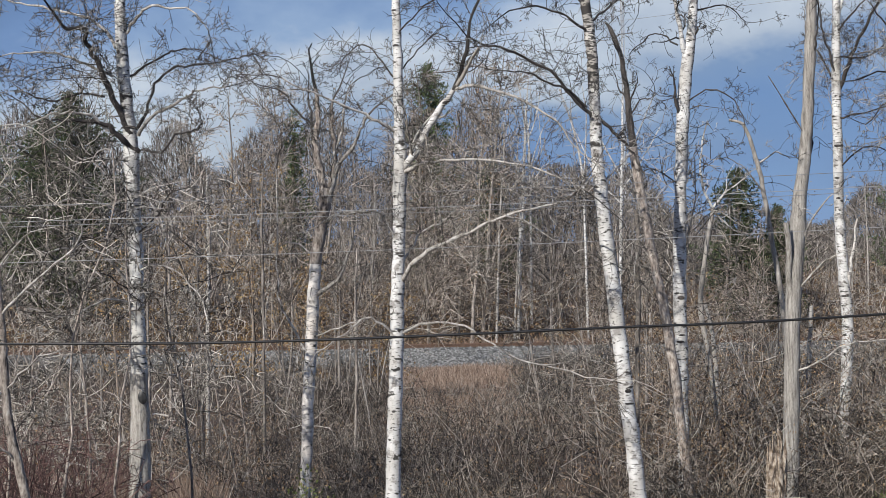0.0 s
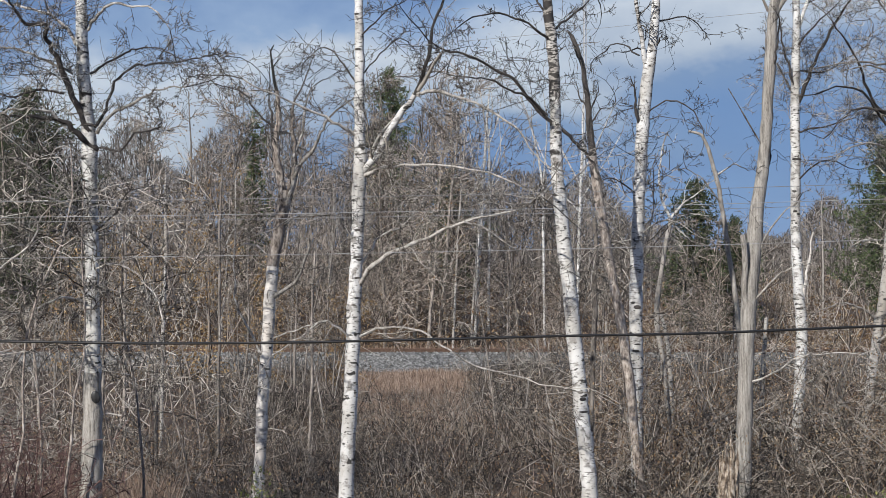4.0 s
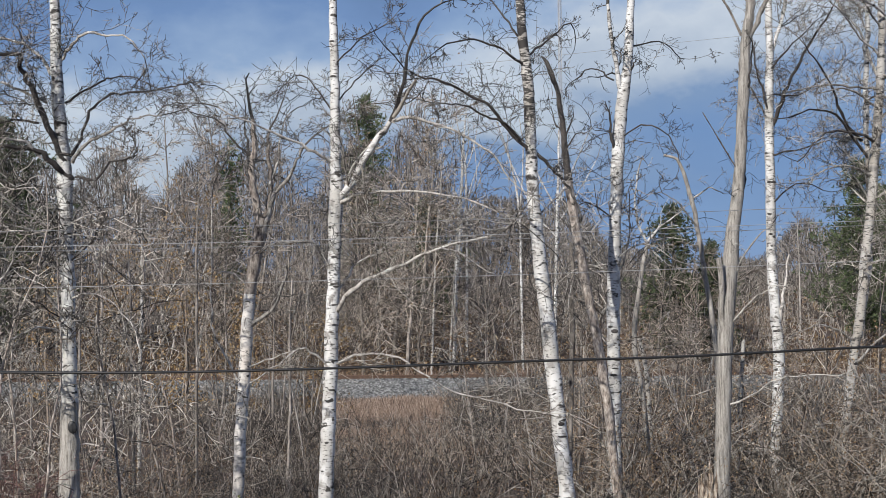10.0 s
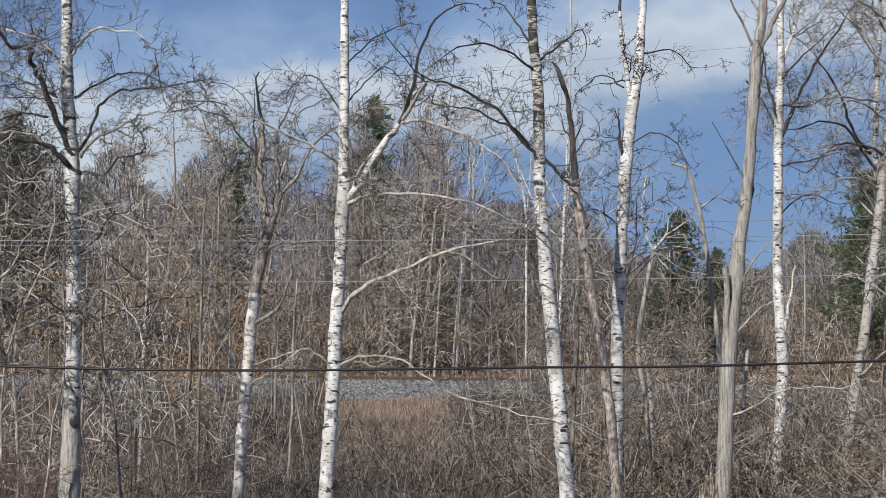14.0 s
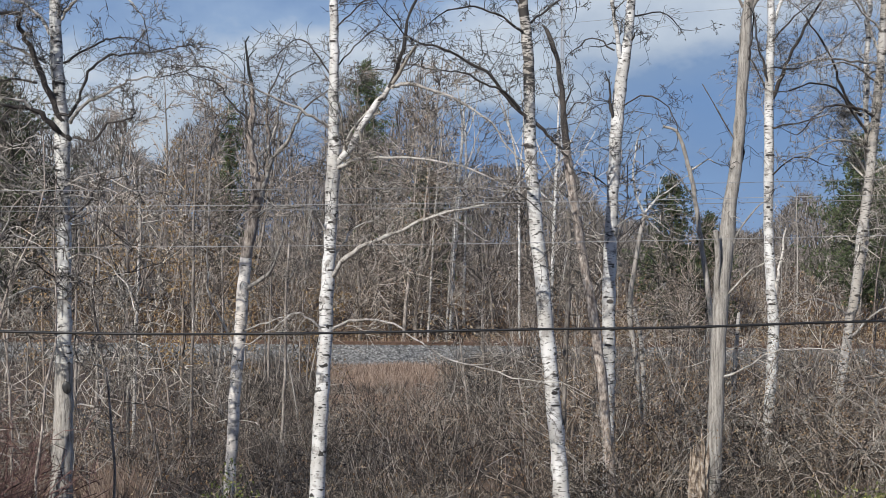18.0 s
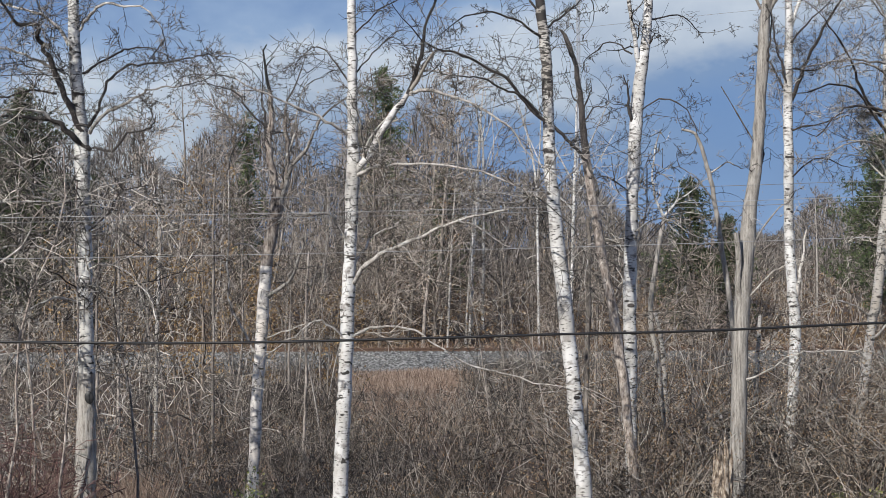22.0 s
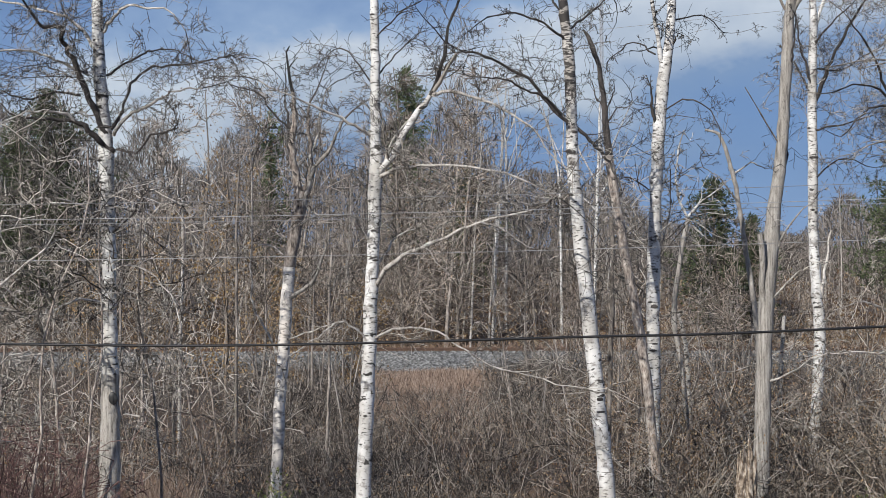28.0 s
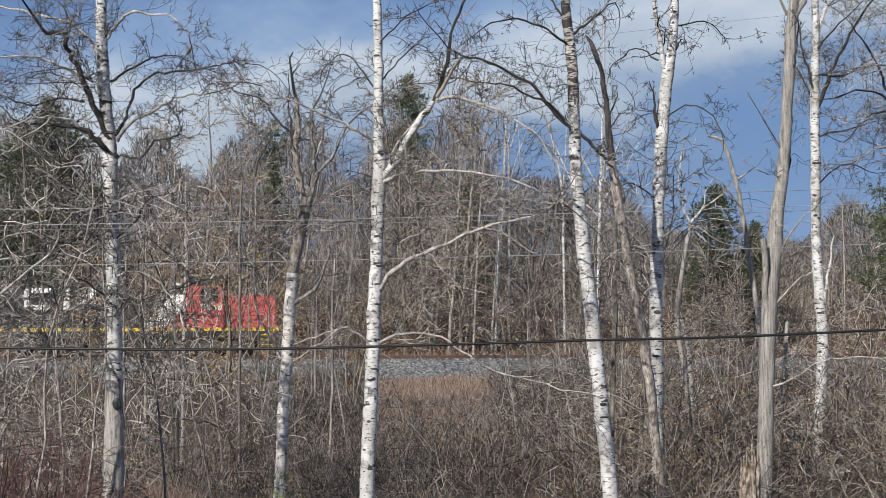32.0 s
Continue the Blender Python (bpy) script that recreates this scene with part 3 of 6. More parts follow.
def tree_from(name, label, bark, twigs, trunk, limbs, split=None, hole_shade=None, twig="twig_dark"):
    """A tree from the line of its trunk (x, y, z, radius, foot first) and of its main limbs."""
    tree_seed[0] += 1
    rng = np.random.default_rng(tree_seed[0])
    trunk = sorted(trunk, key=lambda q: q[2])
    foot = np.array(trunk[0][:3])
    gz = float(ground_z(foot[0], foot[1])) - 0.15
    if foot[2] > gz:
        up = (np.array(trunk[1][:3]) - foot) / (trunk[1][2] - foot[2])
        low = foot - up * (foot[2] - gz)
        trunk = [(*low, trunk[0][3] * 1.15)] + trunk
    base = np.array((trunk[0][0], trunk[0][1], gz))
    tree = thing(name, label, "tree", base)
    line = smooth_line(trunk, 6)
    jit = 1 + rng.normal(0, 0.035, len(line))
    body, girth = line[:, :3] - base + rng.normal(0, 0.006, (len(line), 3)), np.maximum(line[:, 3] * jit, 0.012)
    cut = 0 if split is None else int(np.searchsorted(line[:, 2], split[0]))
    if cut:
        w = Wood()
        w.tube(body[:cut + 1], girth[:cut + 1], 14)
        put("lower_trunk", w.mesh("lower_trunk", M[split[1]]), tree, split[2])
    w = Wood()
    w.tube(body[cut:], girth[cut:], 14)
    put("trunk", w.mesh("trunk", M[bark]), tree)
    if "birch" in bark:
        for _ in range(7):
            i = int(rng.integers(max(3, cut + 1) if split and split[1] == "grey" else 3, len(line) - 2))
            q, r = body[i], girth[i]
            s = rng.uniform(-0.6, 0.6)
            bm = bmesh.new()
            bmesh.ops.create_icosphere(bm, subdivisions=2, radius=1.0, matrix=Matrix.Translation((q[0] + r * math.sin(s), q[1] - r * math.cos(s) * 0.97, q[2]))
                                       @ pose(0, 0, 0, 0, 0, math.degrees(s)) @ Matrix.Diagonal((r * rng.uniform(0.4, 0.85), r * 0.1, r * rng.uniform(0.12, 0.3), 1)))
            part("knot", bm, M["dark_limb"], tree, "black branch scar")
    # no real recess: a flat bulge, its black colour standing in for the hollow's shade
    if hole_shade:
        bm = bmesh.new()
        bmesh.ops.create_icosphere(bm, subdivisions=3, radius=1.0, matrix=Matrix.Translation(np.array(hole_shade[:3]) - base) @ pose(0, 0, 0, 0, -12, 0)
                                   @ Matrix.Diagonal((hole_shade[3] * 0.5, hole_shade[3] * 0.16, hole_shade[3] * 0.7, 1)))
        part("knot_hole", bm, M["black"], tree, "flat black bulge painted as the shade in a lost limb's hollow")
    tw, pale = Wood(), Wood()
    for kind, r0, r1, pts in limbs:
        # twigs of low light limbs: same bark, sunlit look put into a paler colour
        shoots = pale if kind in "lw" and max(q[2] for q in pts) < 7.1 else tw
        ln = smooth_line(np.array(pts) - base, 4)
        if kind != "s":
            ln[1:] += rng.normal(0, 0.012, (len(ln) - 1, 3))
        w = Wood()
        w.tube(ln, np.linspace(r0, r1, len(ln)) * (1 + rng.normal(0, 0.1, len(ln))), 7)
        length = float(np.linalg.norm(np.diff(ln, axis=0), axis=1).sum())
        put("limb", w.mesh("limb", M[LIMB[kind]]), tree, LIMB_LABEL[kind])
        if kind not in "gsp":
            side_shoots(shoots, rng, ln, r1 * 1.1, min(max(length * 0.8, 1.2), 2.2), 3, (3.6 + 2.3 * length) * twigs, 0.03, 0.3, 0.0046, spread=(30, 80), start=0.12, ends=4)
            grow(shoots, rng, ln[-1], unit(ln[-1] - ln[-2]), length * 0.5, r1 * 0.95, 3, 6.0 * twigs, 0.03, 0.3, 0.0046, spread=(30, 80), ends=4)
    # small shoots straight from the trunk
    top = line[len(line) // 3:, :3] - base
    side_shoots(tw, rng, top, 0.014, 2.2, 3, 10.5 * twigs, 0.03, 0.3, 0.0046, spread=(40, 95), start=0.1, ends=4)
    put("branchwork", tw.mesh("branchwork", M[twig]), tree, kind="stuff")
    if pale.n:
        put("branchwork", pale.mesh("sunlit_branchwork", M["twig"]), tree, "low twigs of the same bark in a paler, sunlit tone", "stuff")
    return tree


tree_from('birch_tree', 'white-barked birch with dark heavy limbs and a peeled grey base', 'birchflecked', 1.3,
    [(-5.07, 24.30, 0.79, 0.174), (-5.05, 24.30, 1.74, 0.156), (-5.05, 24.30, 2.69, 0.135), (-5.06, 24.30, 3.65, 0.117), (-5.08, 24.30, 4.69, 0.108), (-5.11, 24.30, 5.65, 0.108), (-5.12, 24.30, 6.22, 0.122), (-5.17, 24.30, 6.87, 0.100), (-5.23, 24.30, 7.66, 0.095), (-5.27, 24.30, 8.63, 0.082), (-5.30, 24.30, 9.77, 0.061)],
    [('d', 0.054, 0.017, [(-5.09, 24.30, 6.44), (-5.24, 24.19, 6.82), (-5.43, 24.07, 7.29), (-5.61, 23.96, 7.75), (-5.71, 23.85, 7.91), (-5.68, 23.74, 8.09), (-5.93, 23.62, 8.08), (-6.05, 23.51, 8.25), (-6.14, 23.40, 8.40)]),
     ('d', 0.050, 0.012, [(-5.01, 24.30, 6.26), (-5.16, 24.17, 6.38), (-5.34, 24.03, 6.57), (-5.50, 23.90, 6.70), (-5.79, 23.77, 6.71), (-6.10, 23.63, 6.72), (-6.40, 23.50, 6.77)]),
     ('l', 0.024, 0.010, [(-5.42, 24.00, 6.57), (-5.59, 23.84, 6.79), (-5.85, 23.68, 6.82), (-6.15, 23.52, 6.78), (-6.45, 23.36, 6.63), (-6.83, 23.20, 6.52)]),
     ('l', 0.026, 0.009, [(-5.37, 24.20, 7.43), (-5.60, 24.08, 7.54), (-5.91, 23.96, 7.67), (-6.14, 23.84, 7.75), (-6.54, 23.72, 7.76), (-6.93, 23.60, 7.70)]),
     ('l', 0.030, 0.010, [(-5.01, 24.30, 6.52), (-4.77, 24.24, 6.82), (-4.50, 24.18, 6.93), (-4.22, 24.12, 7.08), (-3.95, 24.06, 7.19), (-3.60, 24.00, 7.20)]),
     ('d', 0.027, 0.008, [(-5.05, 24.30, 6.61), (-4.89, 24.39, 6.88), (-4.77, 24.47, 7.32), (-4.56, 24.56, 7.55), (-4.22, 24.64, 7.64), (-3.70, 24.73, 7.71), (-3.35, 24.81, 7.80), (-3.10, 24.90, 7.81)]),
     ('d', 0.021, 0.008, [(-5.12, 24.30, 7.44), (-4.87, 24.36, 7.62), (-4.62, 24.42, 7.77), (-4.45, 24.48, 7.85), (-4.15, 24.54, 7.87), (-3.86, 24.60, 7.76)]),
     ('l', 0.030, 0.008, [(-5.19, 24.30, 8.10), (-5.05, 24.22, 8.26), (-4.80, 24.14, 8.48), (-4.45, 24.06, 8.44), (-4.09, 23.98, 8.37), (-3.83, 23.90, 8.05)]),
     ('d', 0.020, 0.010, [(-4.97, 24.30, 6.30), (-4.64, 24.18, 6.24), (-4.39, 24.05, 6.49), (-4.07, 23.93, 6.54), (-3.92, 23.80, 6.67)]),
     ('l', 0.028, 0.012, [(-5.34, 24.30, 7.88), (-5.57, 24.40, 8.21), (-5.86, 24.50, 8.41), (-6.33, 24.60, 8.54), (-6.80, 24.70, 8.66), (-7.27, 24.80, 8.76)]),
     ('d', 0.020, 0.009, [(-5.45, 24.02, 7.10), (-5.80, 23.90, 7.12), (-6.25, 23.80, 7.02), (-6.60, 23.70, 7.15)]),
     ('l', 0.025, 0.011, [(-5.07, 24.30, 5.30), (-5.43, 23.97, 5.42), (-5.78, 23.63, 5.54), (-6.37, 23.30, 5.33)]),
     ('d', 0.018, 0.007, [(-5.07, 24.30, 4.95), (-4.67, 24.03, 5.28), (-4.44, 23.77, 5.57), (-3.97, 23.50, 5.67)]),
     ('l', 0.028, 0.011, [(-5.07, 24.30, 4.08), (-5.51, 23.90, 4.69), (-6.01, 23.50, 4.78), (-6.49, 23.10, 4.53)]),
     ('l', 0.018, 0.007, [(-5.07, 24.30, 4.43), (-4.58, 23.97, 4.51), (-4.02, 23.63, 4.07), (-3.80, 23.30, 3.48)]),
     ('l', 0.021, 0.007, [(-5.06, 24.30, 3.91), (-5.43, 23.90, 4.01), (-5.94, 23.50, 3.77), (-6.42, 23.10, 3.91)])], (2.82, 'grey', 'peeled grey wood'), hole_shade=(-4.98, 24.17, 2.49, 0.14))
tree_from('forked_tree', 'grey forked tree with pale lower trunk and broken top', 'brown', 0.62,
    [(-2.91, 27.50, 0.14, 0.103), (-2.83, 27.50, 1.02, 0.098), (-2.77, 27.50, 2.25, 0.098), (-2.69, 27.50, 3.42, 0.108), (-2.62, 27.50, 4.40, 0.103), (-2.52, 27.50, 5.09, 0.108), (-2.43, 27.50, 5.60, 0.11), (-2.40, 27.50, 5.85, 0.09)],
    [('l', 0.046, 0.020, [(-2.36, 27.45, 5.60), (-2.25, 27.42, 5.98), (-2.16, 27.34, 6.25), (-1.93, 27.26, 6.49), (-1.80, 27.18, 6.75), (-1.66, 27.10, 7.02)]),
     ('b', 0.080, 0.034, [(-2.42, 27.50, 5.65), (-2.51, 27.49, 6.17), (-2.55, 27.48, 6.66), (-2.52, 27.46, 7.11), (-2.54, 27.45, 7.57)]),
     ('b', 0.055, 0.018, [(-2.38, 27.50, 5.70), (-2.27, 27.52, 6.07), (-2.25, 27.55, 6.57), (-2.28, 27.58, 7.01), (-2.26, 27.60, 7.38)]),
     ('d', 0.034, 0.014, [(-2.50, 27.45, 6.10), (-2.61, 27.60, 6.48), (-2.65, 27.70, 6.98), (-2.72, 27.80, 7.44)]),
     ('l', 0.024, 0.012, [(-2.27, 27.52, 6.40), (-2.12, 27.65, 6.90), (-2.08, 27.77, 7.35), (-1.95, 27.90, 7.70)]),
     ('d', 0.024, 0.010, [(-2.53, 27.48, 6.90), (-2.85, 27.40, 7.15), (-3.10, 27.30, 7.50), (-3.45, 27.20, 7.62)]),
     ('l', 0.044, 0.016, [(-2.65, 27.50, 3.96), (-2.34, 27.30, 4.15), (-2.11, 27.10, 4.39), (-1.91, 26.90, 4.91)]),
     ('l', 0.024, 0.012, [(-2.82, 27.50, 3.01), (-3.07, 27.65, 3.47), (-3.29, 27.80, 3.87), (-3.32, 27.95, 4.52), (-3.33, 28.10, 6.23)]),
     ('l', 0.020, 0.008, [(-2.52, 27.50, 5.19), (-2.17, 27.25, 5.37), (-1.66, 27.00, 5.40)]),
     ('l', 0.016, 0.008, [(-2.59, 27.50, 4.60), (-3.01, 27.75, 4.91), (-3.44, 28.00, 4.82)]),
     ('l', 0.016, 0.008, [(-2.76, 27.50, 3.23), (-2.20, 27.20, 3.42), (-1.78, 26.90, 3.57)])], (4.5, 'birchpale', 'pale smooth bark'))
tree_from('birch_tree', 'tall white birch with a forked trunk and long side limbs', 'birch', 1.1,
    [(-1.16, 24.00, 0.76, 0.120), (-1.13, 24.00, 1.96, 0.111), (-1.07, 24.00, 3.15, 0.107), (-1.04, 24.00, 4.01, 0.099), (-1.00, 24.00, 4.87, 0.094), (-0.97, 24.00, 5.74, 0.103), (-0.97, 24.00, 6.59, 0.086), (-0.97, 24.00, 7.45, 0.073), (-0.99, 24.00, 8.48, 0.064), (-0.99, 24.00, 9.52, 0.051)],
    [('w', 0.060, 0.042, [(-0.94, 24.00, 5.85), (-0.64, 23.87, 6.29), (-0.37, 23.73, 6.74), (-0.10, 23.60, 7.08)]),
     ('d', 0.035, 0.018, [(-0.13, 23.60, 7.04), (0.01, 23.55, 7.41), (0.10, 23.50, 7.78), (0.16, 23.45, 8.11), (0.38, 23.40, 8.60)]),
     ('l', 0.028, 0.011, [(-0.13, 23.60, 7.05), (0.27, 23.40, 7.06), (0.92, 23.20, 6.80), (1.36, 23.00, 6.48), (1.56, 22.80, 6.13)]),
     ('l', 0.032, 0.011, [(-0.92, 24.00, 5.86), (-0.69, 23.80, 5.95), (-0.43, 23.60, 5.97), (0.25, 23.40, 5.97), (1.15, 23.20, 5.78), (1.75, 23.00, 5.48)]),
     ('l', 0.040, 0.013, [(-0.99, 24.00, 4.16), (-0.75, 23.76, 4.50), (-0.28, 23.52, 4.76), (0.23, 23.28, 4.97), (0.64, 23.04, 5.14), (1.33, 22.80, 5.26)]),
     ('l', 0.018, 0.011, [(0.60, 23.00, 5.12), (0.89, 23.10, 5.04), (1.12, 23.20, 4.87)]),
     ('l', 0.028, 0.011, [(-0.98, 24.00, 6.43), (-1.27, 23.75, 6.60), (-1.67, 23.50, 6.79), (-2.07, 23.25, 6.95), (-2.62, 23.00, 7.18)]),
     ('l', 0.021, 0.007, [(-1.02, 24.00, 4.83), (-1.21, 23.77, 5.12), (-1.32, 23.55, 5.24), (-1.85, 23.32, 5.20), (-2.21, 23.10, 4.99)]),
     ('l', 0.022, 0.009, [(-1.04, 24.00, 3.34), (-0.69, 23.80, 3.54), (-0.13, 23.60, 3.55), (0.28, 23.40, 3.32), (0.73, 23.20, 3.03), (1.49, 23.00, 2.86)]),
     ('l', 0.018, 0.007, [(-1.06, 24.00, 3.34), (-1.45, 23.73, 3.66), (-1.81, 23.47, 3.44), (-2.21, 23.20, 3.17)]),
     ('l', 0.018, 0.007, [(-0.96, 24.00, 4.44), (-0.72, 24.30, 4.87), (-0.28, 24.60, 5.18), (0.08, 24.90, 5.67)]),
     ('d', 0.014, 0.007, [(-0.98, 24.00, 7.19), (-1.27, 24.20, 7.65), (-1.54, 24.40, 7.86), (-1.82, 24.60, 7.72)]),
     ('d', 0.014, 0.007, [(-0.97, 24.00, 7.36), (-0.67, 24.23, 7.73), (-0.40, 24.47, 8.03), (-0.15, 24.70, 7.92)]),
     ('d', 0.014, 0.007, [(-0.98, 24.00, 7.96), (-0.64, 23.65, 8.24), (-0.21, 23.30, 8.43)])])
tree_from('birch_tree', 'leaning white birch whose upper trunk is dark and scarred', 'birchdark', 1.1,
    [(2.63, 24.60, 0.53, 0.136), (2.53, 24.60, 1.66, 0.119), (2.41, 24.60, 2.80, 0.119), (2.32, 24.60, 3.68, 0.119), (2.21, 24.60, 4.73, 0.114), (2.10, 24.60, 5.79, 0.101), (2.06, 24.60, 6.58, 0.092), (2.04, 24.60, 7.38, 0.088), (2.00, 24.60, 8.00, 0.088), (1.94, 24.60, 8.53, 0.079), (1.88, 24.60, 9.50, 0.062)],
    [('d', 0.032, 0.014, [(2.05, 24.60, 6.65), (1.76, 24.44, 6.91), (1.45, 24.28, 7.30), (1.06, 24.12, 7.53), (0.71, 23.96, 7.68), (0.28, 23.80, 7.75)]),
     ('d', 0.022, 0.011, [(1.88, 24.30, 6.82), (1.61, 24.10, 7.06), (1.34, 23.90, 7.15), (1.00, 23.70, 7.28), (0.69, 23.50, 7.31)]),
     ('d', 0.029, 0.018, [(2.08, 24.60, 6.72), (2.34, 24.70, 6.46), (2.55, 24.80, 6.27), (2.71, 24.90, 6.11)]),
     ('d', 0.022, 0.011, [(2.00, 24.60, 8.00), (1.61, 24.37, 8.23), (1.16, 24.13, 8.37), (0.72, 23.90, 8.26)]),
     ('d', 0.022, 0.011, [(1.99, 24.60, 8.17), (2.36, 24.95, 8.49), (2.76, 25.30, 8.82)]),
     ('l', 0.014, 0.007, [(2.10, 24.60, 5.88), (1.81, 24.33, 5.61), (1.45, 24.07, 5.42), (1.09, 23.80, 5.50)]),
     ('l', 0.014, 0.007, [(2.08, 24.60, 5.62), (2.49, 25.00, 5.99), (2.90, 25.40, 6.28)]),
     ('d', 0.022, 0.011, [(1.98, 24.60, 8.35), (1.74, 24.85, 8.75), (1.49, 25.10, 9.17)])], (7.07, 'birch', 'white bark'))
tree_from('dead_snag', 'dark mottled dead snag with short broken branch stubs', 'dark_limb', 0.5,
    [(3.62, 27.00, 1.60, 0.082), (3.45, 27.00, 3.10, 0.085), (3.31, 27.00, 3.90, 0.080), (3.13, 27.00, 4.87, 0.078), (2.96, 27.00, 5.93, 0.084), (2.86, 27.00, 6.80, 0.060), (2.82, 27.00, 7.25, 0.052), (2.74, 27.00, 7.87, 0.040), (2.59, 27.00, 8.36, 0.040), (2.45, 27.00, 8.57, 0.018)],
    [('d', 0.024, 0.012, [(2.77, 27.00, 7.79), (2.67, 26.90, 8.05), (2.57, 26.80, 8.18)]),
     ('d', 0.020, 0.008, [(2.85, 27.00, 7.14), (2.92, 26.90, 7.37), (2.97, 26.80, 7.50)]),
     ('d', 0.020, 0.008, [(2.83, 27.00, 7.29), (2.71, 27.10, 7.35), (2.65, 27.20, 7.61)]),
     ('d', 0.016, 0.008, [(2.88, 27.00, 7.00), (3.04, 26.90, 7.20), (3.17, 26.80, 7.20)])], (6.3, 'brown', 'mottled brown bark'))
tree_from('slender_trunk', 'slim grey sapling trunk with a snapped top', 'dead', 0.2,
    [(3.07, 29.00, 1.41, 0.046), (3.11, 29.00, 2.65, 0.046), (3.15, 29.00, 4.10, 0.046), (3.16, 29.00, 5.44, 0.037)],
    [])
tree_from('birch_tree', 'white birch with dark burls and a twin top', 'birch', 1.0,
    [(3.85, 28.50, 0.44, 0.107), (3.85, 28.50, 2.66, 0.112), (3.83, 28.50, 3.47, 0.117), (3.85, 28.50, 4.59, 0.122), (3.90, 28.50, 5.81, 0.112), (3.94, 28.50, 6.73, 0.117), (3.98, 28.50, 7.34, 0.122), (4.08, 28.50, 8.15, 0.112), (4.17, 28.50, 8.76, 0.087), (4.25, 28.50, 10.30, 0.066), (4.30, 28.50, 11.60, 0.05)],
    [('w', 0.050, 0.033, [(4.04, 28.50, 8.07), (3.94, 28.40, 8.55), (3.86, 28.30, 9.04), (3.77, 28.20, 9.73)]),
     ('d', 0.025, 0.008, [(4.17, 28.50, 8.48), (4.23, 28.40, 8.62), (4.29, 28.30, 8.71)]),
     ('d', 0.038, 0.021, [(3.95, 28.50, 6.98), (3.83, 28.40, 7.28), (3.81, 28.30, 7.62)]),
     ('d', 0.017, 0.008, [(3.94, 28.50, 7.24), (4.35, 28.23, 7.50), (4.71, 27.97, 7.36), (4.95, 27.70, 6.83)]),
     ('d', 0.017, 0.008, [(3.90, 28.50, 8.36), (3.55, 28.90, 8.63), (3.18, 29.30, 8.39)]),
     ('d', 0.017, 0.008, [(3.90, 28.50, 5.81), (3.40, 28.10, 6.10), (3.05, 27.70, 5.98)]),
     ('l', 0.017, 0.008, [(3.88, 28.50, 5.10), (4.29, 28.10, 5.38), (4.71, 27.70, 5.15)]),
     ('d', 0.017, 0.008, [(4.20, 28.50, 8.97), (4.80, 28.90, 9.13), (5.28, 29.30, 8.87)])])
tree_from('dead_tree', 'barkless grey dead tree trunk beside a rotten stump', 'grey', 0.45,
    [(5.40, 27.00, 0.08, 0.153), (5.49, 27.00, 2.14, 0.132), (5.54, 27.00, 3.48, 0.132), (5.63, 27.00, 4.63, 0.144), (5.73, 27.00, 5.59, 0.115), (5.86, 27.00, 6.65, 0.098), (5.93, 27.00, 7.90, 0.098), (6.00, 27.00, 8.87, 0.092), (6.08, 27.00, 9.45, 0.075), (6.14, 27.00, 10.90, 0.055)],
    [('g', 0.050, 0.028, [(6.03, 27.00, 8.80), (6.21, 26.95, 9.23), (6.32, 26.90, 9.47), (6.51, 26.85, 9.85), (6.63, 26.80, 10.09)]),
     ('s', 0.022, 0.014, [(5.92, 27.00, 8.90), (5.71, 26.90, 9.30), (5.54, 26.80, 9.54), (5.38, 26.70, 9.87)]),
     ('s', 0.022, 0.014, [(6.06, 27.00, 9.46), (5.93, 27.10, 9.70), (5.78, 27.20, 9.97)]),
     ('s', 0.014, 0.008, [(5.80, 27.00, 6.60), (5.55, 26.80, 6.93), (5.33, 26.60, 7.22), (5.11, 26.40, 7.50)]),
     ('d', 0.024, 0.012, [(5.94, 27.00, 7.85), (6.03, 26.85, 8.17), (6.03, 26.70, 8.62)]),
     ('d', 0.028, 0.012, [(5.80, 27.00, 5.97), (5.96, 27.15, 6.35), (6.02, 27.30, 6.72)]),
     ('g', 0.059, 0.051, [(5.52, 27.00, 3.48), (5.47, 26.88, 4.25), (5.44, 26.75, 5.06)]),
     ('l', 0.020, 0.008, [(5.69, 27.00, 4.72), (5.97, 26.70, 5.28), (6.29, 26.40, 5.64)]),
     ('l', 0.020, 0.008, [(5.60, 27.00, 3.86), (5.95, 26.70, 4.33), (6.12, 26.40, 4.47)]),
     ('l', 0.020, 0.008, [(5.53, 27.00, 2.52), (5.90, 26.67, 2.72), (6.30, 26.33, 3.01), (6.85, 26.00, 3.11)])])
